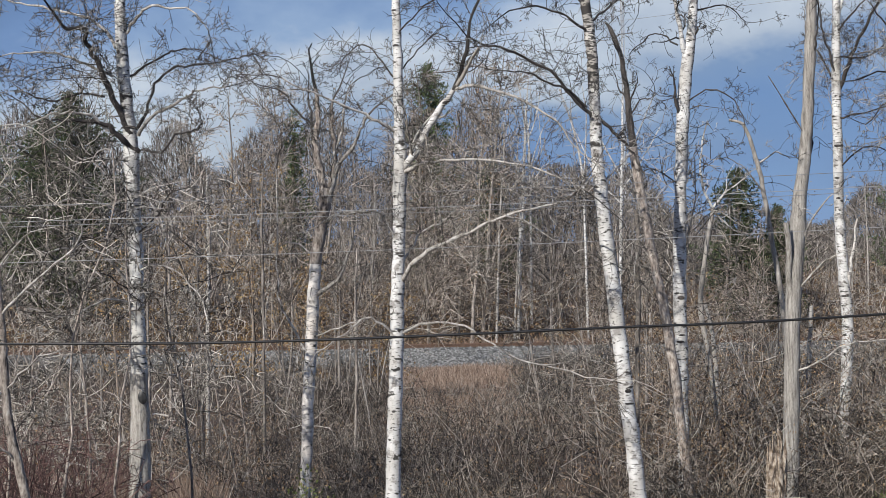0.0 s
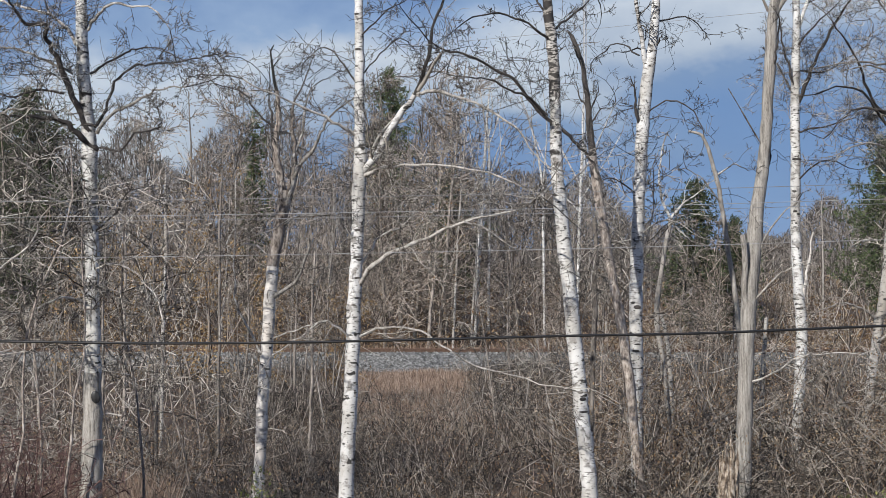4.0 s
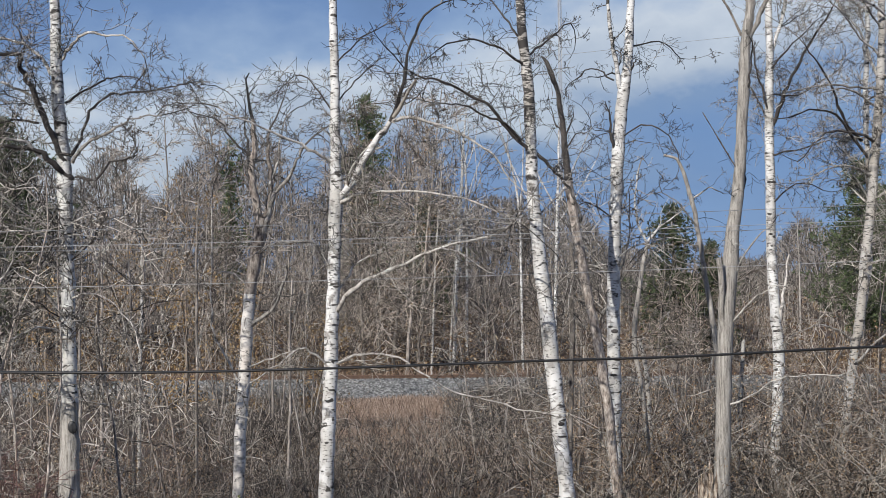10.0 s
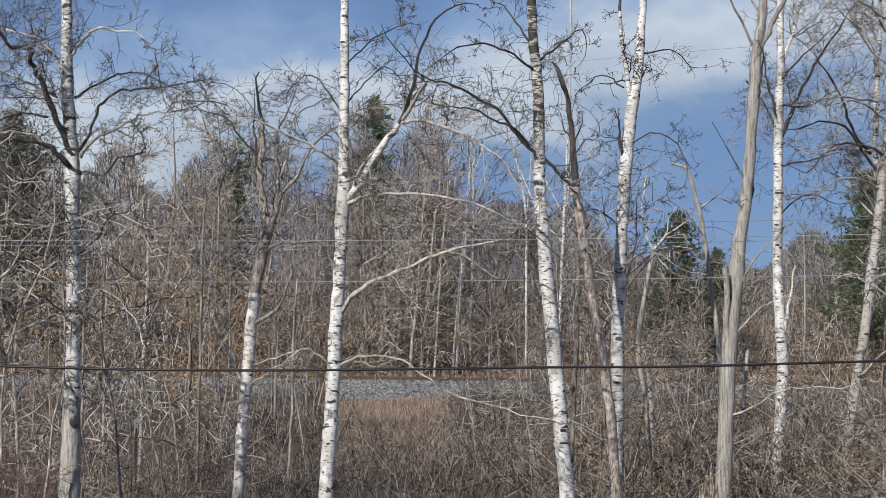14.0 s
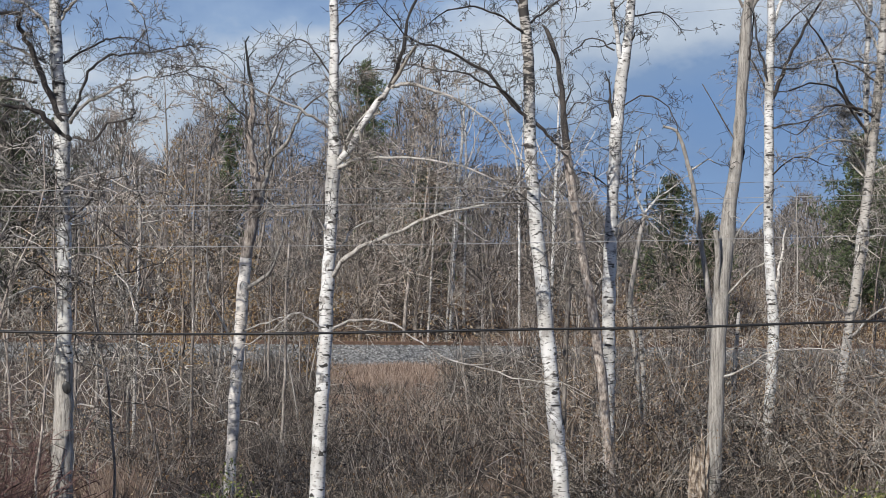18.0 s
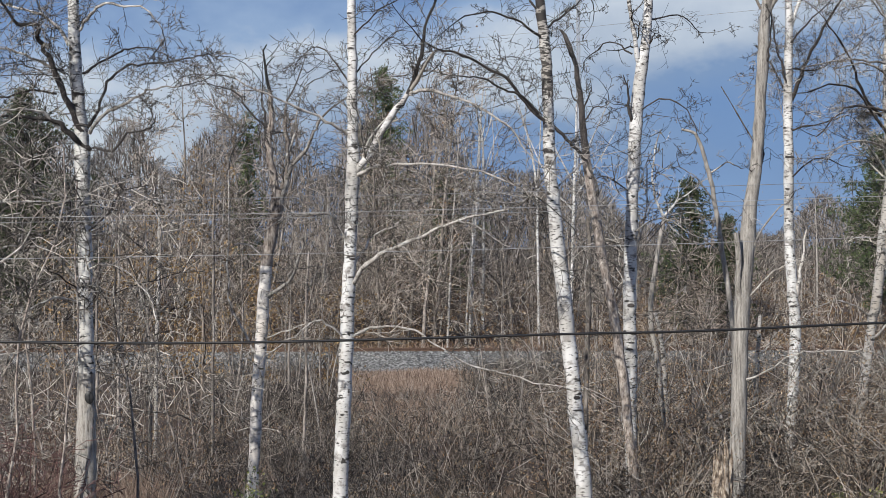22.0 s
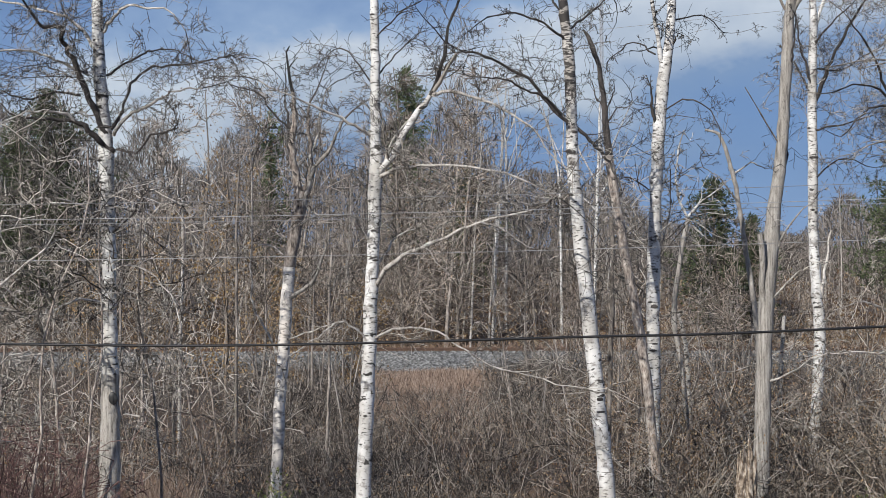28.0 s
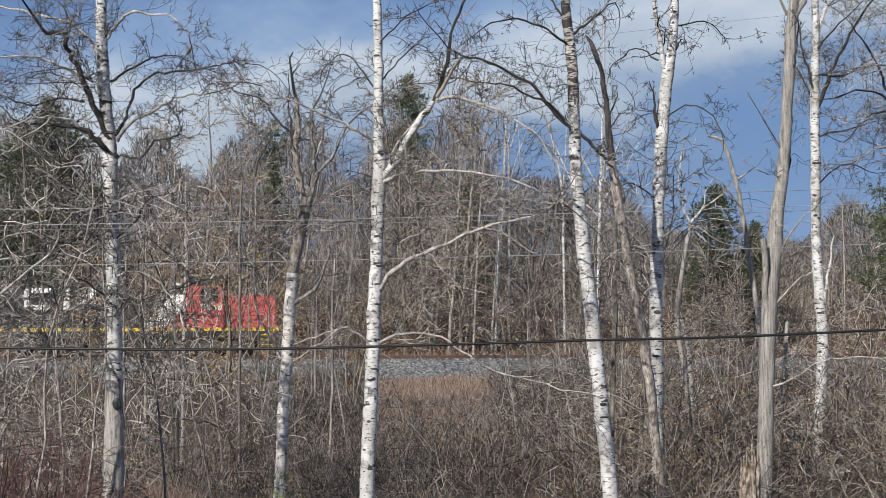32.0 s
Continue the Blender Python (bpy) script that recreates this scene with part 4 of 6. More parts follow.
tree_from('birch_tree', 'slim white birch with a spreading twiggy crown', 'birch', 1.25,
    [(7.24, 31.00, 0.06, 0.105), (7.42, 31.00, 3.02, 0.111), (7.38, 31.00, 4.01, 0.105), (7.32, 31.00, 5.12, 0.100), (7.32, 31.00, 6.22, 0.100), (7.31, 31.00, 7.66, 0.094), (7.34, 31.00, 8.99, 0.080), (7.34, 31.00, 10.40, 0.066), (7.30, 31.00, 12.20, 0.045)],
    [('w', 0.046, 0.026, [(7.40, 31.00, 9.30), (7.61, 31.07, 9.94), (7.73, 31.13, 10.41), (7.91, 31.20, 11.00)]),
     ('d', 0.044, 0.016, [(7.38, 31.00, 7.80), (7.57, 30.75, 8.42), (7.74, 30.50, 8.83), (8.02, 30.25, 9.41), (8.29, 30.00, 9.86)]),
     ('d', 0.028, 0.012, [(7.36, 31.00, 7.86), (7.18, 30.87, 8.44), (7.01, 30.73, 8.87), (6.93, 30.60, 9.35)]),
     ('d', 0.023, 0.009, [(7.32, 31.00, 7.88), (7.09, 31.40, 8.56), (6.97, 31.80, 9.02)]),
     ('p', 0.036, 0.016, [(7.45, 31.00, 3.90), (7.49, 30.85, 4.45), (7.59, 30.70, 5.25)]),
     ('d', 0.023, 0.009, [(7.33, 31.00, 7.22), (7.76, 30.60, 7.28), (8.30, 30.20, 7.44)]),
     ('d', 0.023, 0.009, [(7.33, 31.00, 8.44), (7.99, 31.40, 8.48), (8.89, 31.80, 8.98)]),
     ('d', 0.018, 0.009, [(7.32, 31.00, 6.22), (7.74, 30.60, 6.62), (8.17, 30.20, 6.47)]),
     ('d', 0.023, 0.009, [(7.32, 31.00, 8.88), (7.58, 30.60, 9.25), (8.04, 30.20, 9.72)])])
tree_from('birch_tree', 'grey-white birch with a dense tangled crown', 'greybirch', 1.1,
    [(8.20, 29.50, 0.92, 0.079), (8.46, 29.50, 3.14, 0.090), (8.63, 29.50, 4.09, 0.095), (8.75, 29.50, 5.16, 0.095), (8.90, 29.50, 6.44, 0.090), (9.02, 29.50, 7.73, 0.084), (9.12, 29.50, 8.92, 0.079), (9.15, 29.50, 10.55, 0.063), (9.17, 29.50, 11.64, 0.053)],
    [('w', 0.060, 0.045, [(8.72, 29.80, 3.81), (8.87, 29.80, 4.89), (8.94, 29.80, 5.86), (8.91, 29.80, 7.26), (8.90, 29.80, 8.35), (8.94, 29.80, 9.44), (8.98, 29.80, 10.54), (9.02, 29.80, 11.20)]),
     ('d', 0.032, 0.011, [(8.82, 29.50, 7.02), (8.49, 29.27, 7.37), (8.11, 29.05, 7.77), (7.68, 28.83, 7.85), (7.09, 28.60, 7.66)]),
     ('d', 0.034, 0.011, [(8.71, 29.50, 7.34), (8.31, 29.23, 7.68), (8.03, 28.95, 8.23), (7.65, 28.67, 8.72), (7.37, 28.40, 8.98)]),
     ('l', 0.026, 0.010, [(9.05, 29.50, 8.31), (8.39, 29.07, 8.30), (7.74, 28.63, 8.27), (6.89, 28.20, 8.07)]),
     ('l', 0.026, 0.010, [(9.17, 29.50, 8.85), (8.64, 29.17, 9.23), (8.13, 28.83, 9.70), (7.62, 28.50, 10.05)]),
     ('w', 0.028, 0.014, [(9.29, 29.50, 9.66), (8.71, 29.00, 9.89), (8.15, 28.50, 10.05), (7.59, 28.00, 10.05)]),
     ('l', 0.028, 0.012, [(9.19, 29.50, 8.53), (9.39, 29.00, 8.51), (9.70, 28.50, 8.54)]),
     ('l', 0.028, 0.012, [(9.10, 29.50, 7.77), (9.37, 29.15, 8.00), (9.69, 28.80, 8.22)]),
     ('d', 0.030, 0.013, [(9.02, 29.50, 7.30), (8.60, 29.23, 7.43), (7.99, 28.97, 7.45), (7.49, 28.70, 7.10)]),
     ('l', 0.026, 0.009, [(9.06, 29.50, 7.95), (8.33, 29.05, 8.26), (7.68, 28.60, 8.13)]),
     ('l', 0.030, 0.013, [(9.09, 29.50, 8.38), (8.87, 29.77, 9.29), (8.51, 30.03, 9.99), (8.36, 30.30, 10.48)]),
     ('l', 0.026, 0.009, [(9.12, 29.50, 9.03), (9.63, 29.90, 9.54), (10.26, 30.30, 10.18)]),
     ('l', 0.026, 0.009, [(9.09, 29.50, 8.60), (9.42, 29.10, 8.44), (9.82, 28.70, 7.97)]),
     ('l', 0.022, 0.009, [(9.13, 29.50, 9.46), (8.68, 29.10, 9.92), (8.45, 28.70, 10.48)]),
     ('l', 0.026, 0.009, [(8.94, 29.50, 6.66), (8.23, 29.10, 6.83), (7.49, 28.70, 6.58)]),
     ('l', 0.026, 0.009, [(8.89, 29.50, 6.23), (9.30, 29.10, 6.42), (9.81, 28.70, 6.19)]),
     ('l', 0.026, 0.009, [(8.72, 29.50, 4.95), (9.19, 29.10, 5.15), (9.69, 28.70, 4.94)]),
     ('l', 0.022, 0.009, [(8.55, 29.50, 3.56), (7.80, 29.10, 3.88), (7.07, 28.70, 3.67)]),
     ('l', 0.026, 0.009, [(8.50, 29.50, 3.14), (8.97, 29.10, 3.68), (9.58, 28.70, 3.90)])], twig="twig")
tree_from('crooked_sapling', 'thin pale sapling with a crooked leaning stem', 'pale', 0.6,
    [(6.43, 32.00, 2.44, 0.046), (6.37, 32.00, 3.58, 0.051), (6.21, 32.00, 4.72, 0.051), (6.06, 32.00, 5.75, 0.046), (5.93, 32.00, 6.44, 0.046), (5.69, 32.00, 7.18, 0.034), (5.38, 32.00, 7.34, 0.023)],
    [('l', 0.019, 0.009, [(6.06, 32.00, 5.80), (5.66, 31.80, 6.31), (5.29, 31.60, 6.53)]),
     ('l', 0.019, 0.009, [(5.95, 32.00, 6.44), (6.31, 32.20, 6.67), (6.69, 32.40, 6.57)])])
tree_from('forked_sapling', 'thin white sapling with a rounded fork', 'pale', 0.6,
    [(4.87, 32.00, 2.46, 0.046), (4.73, 32.00, 3.61, 0.051), (4.86, 32.00, 4.74, 0.046), (5.02, 32.00, 5.56, 0.046)],
    [('w', 0.028, 0.014, [(5.02, 32.00, 5.54), (4.83, 31.93, 5.88), (4.77, 31.87, 6.45), (4.83, 31.80, 7.07)]),
     ('w', 0.028, 0.014, [(5.02, 32.00, 5.54), (5.25, 32.10, 5.83), (5.61, 32.20, 6.11)]),
     ('l', 0.023, 0.014, [(4.94, 32.00, 5.54), (5.25, 31.85, 5.24), (5.39, 31.70, 5.07)])])
tree_from('leaning_trunk', 'leaning grey-brown trunk rising from the brush', 'brown', 0.8,
    [(-5.94, 21.50, 0.97, 0.065), (-6.07, 21.50, 1.51, 0.065), (-6.21, 21.50, 2.13, 0.065), (-6.30, 21.50, 2.74, 0.061), (-6.33, 21.50, 3.51, 0.054), (-6.39, 21.50, 4.29, 0.046), (-6.57, 21.50, 5.45, 0.035)],
    [('g', 0.025, 0.013, [(-6.16, 21.50, 1.82), (-6.26, 21.35, 1.99), (-6.45, 21.20, 2.09)]),
     ('l', 0.016, 0.006, [(-6.30, 21.50, 2.82), (-5.80, 21.10, 3.22), (-5.31, 20.70, 3.38)]),
     ('l', 0.022, 0.009, [(-6.36, 21.50, 3.82), (-5.82, 21.23, 4.28), (-5.21, 20.97, 4.72), (-4.99, 20.70, 5.08)]),
     ('l', 0.016, 0.006, [(-6.38, 21.50, 4.44), (-5.92, 21.10, 4.88), (-5.36, 20.70, 5.01)])])
tree_from('slim_birch', 'slim white birch in the woods behind the railway', 'birch', 0.5,
    [(4.05, 118.00, 1.00, 0.105), (4.07, 118.00, 3.94, 0.105), (4.33, 118.00, 8.99, 0.105), (4.68, 118.00, 15.74, 0.084), (4.96, 118.00, 19.12, 0.042)],
    [('w', 0.052, 0.035, [(4.37, 118.00, 10.68), (3.98, 117.70, 12.78), (4.13, 117.40, 14.85)]),
     ('w', 0.052, 0.035, [(4.56, 118.00, 14.05), (5.32, 118.30, 15.76), (5.80, 118.60, 17.90)]),
     ('w', 0.052, 0.026, [(4.44, 118.00, 12.37), (3.40, 118.30, 14.53), (2.61, 118.60, 17.12)])])
tree_from('slim_birch', 'slim white birch in the woods behind the railway', 'birch', 0.5,
    [(4.93, 120.00, 0.93, 0.107), (4.95, 120.00, 3.92, 0.107), (5.01, 120.00, 9.06, 0.086), (4.98, 120.00, 14.21, 0.086), (4.78, 120.00, 17.23, 0.043)],
    [('w', 0.053, 0.035, [(5.01, 120.00, 11.21), (5.54, 119.70, 12.89), (6.20, 119.40, 14.57)]),
     ('w', 0.053, 0.026, [(5.03, 120.00, 12.50), (6.05, 120.30, 15.51), (7.39, 120.60, 17.24)])])
tree_from('slim_birch', 'slim white birch with fanned pale limbs', 'birch', 0.5,
    [(4.30, 45.00, 0.53, 0.048), (4.35, 45.00, 2.45, 0.048), (4.43, 45.00, 5.33, 0.048), (4.51, 45.00, 7.74, 0.040), (4.56, 45.00, 9.35, 0.024)],
    [('w', 0.026, 0.013, [(4.50, 45.00, 7.26), (4.96, 44.70, 8.32), (5.42, 44.40, 9.34)]),
     ('w', 0.026, 0.013, [(4.52, 45.00, 6.70), (5.17, 45.30, 7.67), (5.68, 45.60, 8.50)]),
     ('w', 0.026, 0.013, [(4.45, 45.00, 7.10), (3.87, 44.75, 8.13), (3.52, 44.50, 8.92)]),
     ('w', 0.020, 0.013, [(4.43, 45.00, 6.30), (3.78, 45.25, 7.13), (3.10, 45.50, 8.71)])])
tree_from('slim_birch', 'slim white birch bending to one side beyond the railway', 'birch', 0.55,
    [(8.63, 113.00, 1.45, 0.096), (8.59, 113.00, 6.69, 0.090), (8.53, 113.00, 10.32, 0.084), (8.38, 113.00, 12.34, 0.078), (8.00, 113.00, 14.37, 0.065), (7.44, 113.00, 16.40, 0.050), (6.95, 113.00, 17.63, 0.031)],
    [('w', 0.053, 0.028, [(8.55, 113.00, 11.13), (8.76, 112.68, 14.33), (8.74, 112.38, 16.31), (8.49, 112.06, 17.89)]),
     ('w', 0.040, 0.022, [(8.00, 113.00, 14.37), (7.74, 113.28, 16.03), (7.87, 113.56, 17.68)])])
tree_from('slim_birch', 'slim white birch with a forked top beyond the railway', 'birch', 0.55,
    [(3.76, 114.00, 1.51, 0.102), (3.96, 114.00, 7.21, 0.096), (4.19, 114.00, 10.86, 0.087), (4.49, 114.00, 14.12, 0.078), (4.33, 114.00, 16.58, 0.059), (3.97, 114.00, 18.63, 0.037)],
    [('w', 0.056, 0.028, [(4.49, 114.00, 14.12), (4.95, 114.24, 16.19), (4.92, 114.49, 18.25)]),
     ('w', 0.046, 0.022, [(4.19, 114.00, 11.04), (3.58, 113.76, 12.99), (3.34, 113.51, 15.11)])])
tree_from('slim_tree', 'slim grey-white tree at the edge of the woods', 'greybirch', 0.5,
    [(2.17, 112.00, 1.59, 0.085), (2.46, 112.00, 7.98, 0.078), (2.78, 112.00, 11.97, 0.062), (2.95, 112.00, 15.18, 0.034)],
    [('l', 0.037, 0.016, [(2.55, 112.00, 8.95), (3.14, 112.34, 10.65), (3.56, 112.68, 12.18)])])
tree_from('slim_tree', 'slim grey-brown tree standing in the brush', 'dead', 0.5,
    [(-4.89, 38.00, 1.52, 0.034), (-4.88, 38.00, 2.87, 0.034), (-4.88, 38.00, 4.50, 0.034), (-4.88, 38.00, 5.86, 0.027), (-4.83, 38.00, 6.95, 0.020)],
    [('l', 0.017, 0.008, [(-4.88, 38.00, 4.64), (-4.69, 38.20, 5.32), (-4.43, 38.40, 5.73)])])
tree_from('slim_tree', 'slim grey-brown tree standing in the brush', 'dead', 0.5,
    [(-7.51, 40.00, 1.42, 0.036), (-7.52, 40.00, 3.42, 0.036), (-7.52, 40.00, 5.28, 0.036), (-7.47, 40.00, 6.71, 0.021)],
    [('l', 0.018, 0.009, [(-7.52, 40.00, 5.28), (-7.81, 40.20, 6.01), (-8.13, 40.40, 6.46)])])
tree_from('slim_tree', 'slim grey-brown tree standing in the brush', 'dead', 0.3,
    [(-2.56, 36.00, 1.11, 0.032), (-2.52, 36.00, 2.39, 0.032), (-2.52, 36.00, 3.93, 0.026), (-2.46, 36.00, 4.96, 0.019)],
    [('l', 0.011, 0.008, [(-2.52, 36.00, 3.93), (-2.32, 36.20, 4.45), (-2.13, 36.40, 4.70)])])
tree_from('slim_tree', 'slim grey-brown tree standing in the brush', 'greybirch', 0.5,
    [(-6.92, 42.00, 0.36, 0.045), (-6.90, 42.00, 2.76, 0.045), (-6.83, 42.00, 4.86, 0.037), (-6.84, 42.00, 7.12, 0.030)],
    [('l', 0.018, 0.009, [(-6.85, 42.00, 5.01), (-6.53, 42.20, 5.77), (-6.33, 42.40, 6.38)])])
tree_from('slim_tree', 'slim mottled tree standing in the brush', 'greybirch', 0.5,
    [(7.05, 33.00, 0.27, 0.053), (7.05, 33.00, 1.44, 0.053), (7.11, 33.00, 2.61, 0.047), (7.17, 33.00, 3.55, 0.035)],
    [('l', 0.014, 0.007, [(7.11, 33.00, 2.61), (7.48, 33.20, 3.06), (7.77, 33.40, 3.29)])])
tree_from('slim_tree', 'slim mottled tree standing in the brush', 'greybirch', 0.5,
    [(5.34, 34.00, 0.42, 0.049), (5.34, 34.00, 1.63, 0.049), (5.27, 34.00, 2.84, 0.043), (5.12, 34.00, 3.57, 0.036)],
    [('l', 0.015, 0.007, [(5.27, 34.00, 2.84), (5.65, 34.20, 3.31), (5.93, 34.40, 3.42)])])


# ---- brush, saplings, woods ----


def stems(w, rng, n, height, spread, r, kids, level=1, lift=0.05, wob=0.12, rmin=0.004, ends=3):
    for _ in range(n):
        a = rng.uniform(0, 2 * math.pi)
        tilt = rng.uniform(0.05, 0.45)
        p = np.array((math.cos(a), math.sin(a), 0)) * rng.uniform(0, spread) * 0.5
        d = unit(np.array((math.cos(a) * tilt, math.sin(a) * tilt, 1.0)))
        grow(w, rng, p - (0, 0, 0.1), d, height * rng.uniform(0.55, 1.05), r * rng.uniform(0.6, 1.2), level, kids, lift, wob, rmin, ends=ends)


def dry_leaves(w, rng, n, radius, z0, z1, size=0.05):
    for _ in range(n):
        a, q = rng.uniform(0, 2 * math.pi), radius * math.sqrt(rng.random())
        d = unit(rng.normal(0, 1, 3)) * size * rng.uniform(0.7, 1.4)
        w.leaf((q * math.cos(a), q * math.sin(a), rng.uniform(z0, z1)), d, unit(across(d, rng.normal(0, 1, 3))) * size * 0.35)


def make_shrub(seed, material, leaves, label, far=False, group="leafless brush before the railway", height=2.4):
    rng = np.random.default_rng(seed)
    shrub = thing("shrub", label, "shrub", group=group)
    w = Wood()
    if far:
        stems(w, rng, 12, 2.3, 1.7, 0.02, 3.6, 2, 0.1, 0.11, 0.011, 2)
    else:
        stems(w, rng, 12, height, 1.6, 0.016, 4.0, 2, 0.06, 0.17 + 0.09 * (seed % 2) + 0.06 * (height > 3), 0.0074, 2 + (height > 3))
    put("branchwork", w.mesh("shrub_branchwork", material), shrub, kind="stuff")
    if leaves:
        w = Wood()
        dry_leaves(w, rng, leaves // 2 if far else leaves, 1.1, 0.2, 0.92 * height, 0.06 if far else 0.034)
        put("foliage", w.mesh("shrub_foliage", M["leaf_dry"], False), shrub, "curled brown leaves", "stuff")
    return shrub


def make_tangle(seed, label, height, start=0.12):
    """A small crooked tree with wide, arching, pale limbs."""
    rng = np.random.default_rng(seed)
    tree = thing("tangled_tree", label, "tree", group="small tangled trees in the brush")
    pts = [np.zeros(3) - (0, 0, 0.1)]
    d = unit(np.array((rng.normal(0, 0.12), rng.normal(0, 0.12), 1)))
    for _ in range(9):
        d = unit(d + rng.normal(0, 0.12, 3) + (0, 0, 0.08))
        pts.append(pts[-1] + d * height / 9)
    w = Wood()
    w.tube(pts, np.linspace(0.024, 0.01, 10), 6)
    put("trunk", w.mesh("tangle_trunk", M["brown"]), tree)
    w = Wood()
    side_shoots(w, rng, pts, 0.030, 3.4, 3, 10, -0.01, 0.34, 0.0085, (40, 88), start, 3)
    put("branchwork", w.mesh("tangle_branchwork", M["twig"]), tree, kind="stuff")
    return tree


def make_sapling(seed, label, bark):
    """A slim bare sapling 6 m high."""
    rng = np.random.default_rng(seed)
    tree = thing("sapling", label, "tree", group="bare saplings in the brush")
    pts = [np.zeros(3) - (0, 0, 0.1)]
    d = unit(np.array((rng.normal(0, 0.06), rng.normal(0, 0.06), 1)))
    for _ in range(9):
        d = unit(d + rng.normal(0, 0.05, 3) + (0, 0, 0.05))
        pts.append(pts[-1] + d * 0.68)
    w = Wood()
    w.tube(pts, np.linspace(0.046, 0.009, 10), 6)
    put("trunk", w.mesh("sapling_trunk", M[bark]), tree)
    w = Wood()
    side_shoots(w, rng, pts, 0.018, 3.0, 2, 16, 0.06, 0.2, 0.0085, (22, 65), 0.2, 2)
    put("branchwork", w.mesh("sapling_branchwork", M["twig_brown"]), tree, kind="stuff")
    return tree


def make_wood_tree(seed, label, bark, kids=22):
    """A bare woodland tree 15 m high."""
    rng = np.random.default_rng(seed)
    tree = thing("bare_tree", label, "tree", group="bare woods behind the railway")
    pts = [np.zeros(3) - (0, 0, 0.3)]
    d = unit(np.array((rng.normal(0, 0.04), rng.normal(0, 0.04), 1)))
    for _ in range(10):
        d = unit(d + rng.normal(0, 0.04, 3) + (0, 0, 0.05))
        pts.append(pts[-1] + d * 1.5)
    w = Wood()
    w.tube(pts, np.linspace(0.13, 0.025, 11), 6)
    put("trunk", w.mesh("wood_trunk", M[bark]), tree)
    w = Wood()
    side_shoots(w, rng, pts, 0.05, 5.2, 2, kids, 0.04, 0.3, 0.017, (25, 75), 0.08, 2)
    put("crown", w.mesh("wood_crown", M["wood_far"]), tree, kind="stuff")
    if kids > 30:
        w = Wood()
        for _ in range(260):
            q = pts[rng.integers(2, len(pts))] + rng.normal(0, 1.1, 3)
            d = unit(rng.normal(0, 1, 3)) * rng.uniform(0.08, 0.16)
            w.leaf(q, d, unit(across(d, rng.normal(0, 1, 3))) * 0.05)
        put("foliage", w.mesh("wood_foliage", M["leaf_dry"], False), tree, "few withered brown leaves", "stuff")
    return tree


def make_conifer(seed, height, radius, label, full=1.0, low=0.12, blunt=2.4):
    """An evergreen: whorls of boughs, each bough fledged with tufts of needles."""
    rng = np.random.default_rng(seed)
    tree = thing("conifer", label, "tree")
    w = Wood()
    w.tube([(0, 0, -0.3), (0.05, 0, height * 0.5), (0, 0.05, height)], [0.02 * height * 0.8, 0.012 * height, 0.02], 7)
    put("trunk", w.mesh("conifer_trunk", M["dead"]), tree)
    w, boughs = Wood(), Wood()
    z = height * low
    while z < height * 0.985:
        f = min(1.0, max(0.0, (z / height - low) / (1 - low)))
        reach = radius * (1 - f ** blunt) ** 0.8 * (0.6 + 0.4 * min(1, f * 4)) * (0.82 + 0.3 * math.sin(z * 1.3 + seed))
        for _ in range(int(7 * full) + 1):
            a = rng.uniform(0, 2 * math.pi)
            out = np.array((math.cos(a), math.sin(a), 0))
            ln = reach * rng.uniform(0.3, 1.15) + 0.2
            root = np.array((0, 0, z + rng.normal(0, 0.1)))
            bend = root + out * ln * 0.55 + (0, 0, ln * rng.uniform(-0.2, 0.1))
            tip = root + out * ln + (0, 0, ln * rng.uniform(-0.1, 0.3))
            boughs.tube([root, bend, tip], [0.035, 0.022, 0.01], 3)
            for q0 in np.linspace(0.3, 1.0, int(3 + ln * 2.4)):
                q = root + (bend - root) * (q0 / 0.55) if q0 < 0.55 else bend + (tip - bend) * ((q0 - 0.55) / 0.45)
                q = q + rng.normal(0, 0.16, 3)
                for _ in range(6):
                    d = unit(out * 0.5 + rng.normal(0, 0.7, 3) + (0, 0, 0.35)) * rng.uniform(0.18, 0.42)
                    w.leaf(q, d, unit(across(d, rng.normal(0, 1, 3))) * 0.042)
        z += height * 0.024
    put("branchwork", boughs.mesh("conifer_branchwork", M["dead"]), tree, kind="stuff")
    put("crown", w.mesh("conifer_crown", M["needle"], False), tree, kind="stuff")
    return tree


def at_place(rng, x, y, s, lean=0.0):
    return Matrix.Translation((x, y, ground_at(x, y))) @ pose(0, 0, 0, rng.normal(0, lean), rng.normal(0, lean), rng.uniform(0, 360)) @ Matrix.Scale(s, 4)


def scatter(rng, makers, places, lean):
    """Stands the made things and their copies at the places (x, y, scale)."""
    for k, (x, y, s) in enumerate(places):
        src = makers[k % len(makers)]
        m = at_place(rng, x, y, s, lean)
        if k < len(makers):
            src.matrix_basis = m
        else:
            copy_thing(src, m)


def in_clearing(x, y):
    return -0.125 < x / y < 0.07


SKYLINE = ((-0.36, 0.110), (-0.294, 0.113), (-0.205, 0.096), (-0.151, 0.101), (-0.108, 0.110), (-0.062, 0.096), (-0.023, 0.119), (0.010, 0.118), (0.031, 0.095),
           (0.052, 0.080), (0.081, 0.080), (0.117, 0.058), (0.152, 0.042), (0.188, 0.026), (0.224, 0.034), (0.263, 0.066), (0.36, 0.085))


def wood_height(u, y):
    """How tall the woods stand at the place u * y, y: lower towards the open gap in the east."""
    return max(1.5, float(np.interp(u, [a for a, _ in SKYLINE], [b for _, b in SKYLINE])) * y + 4.2 - ground_at(u * y, y))


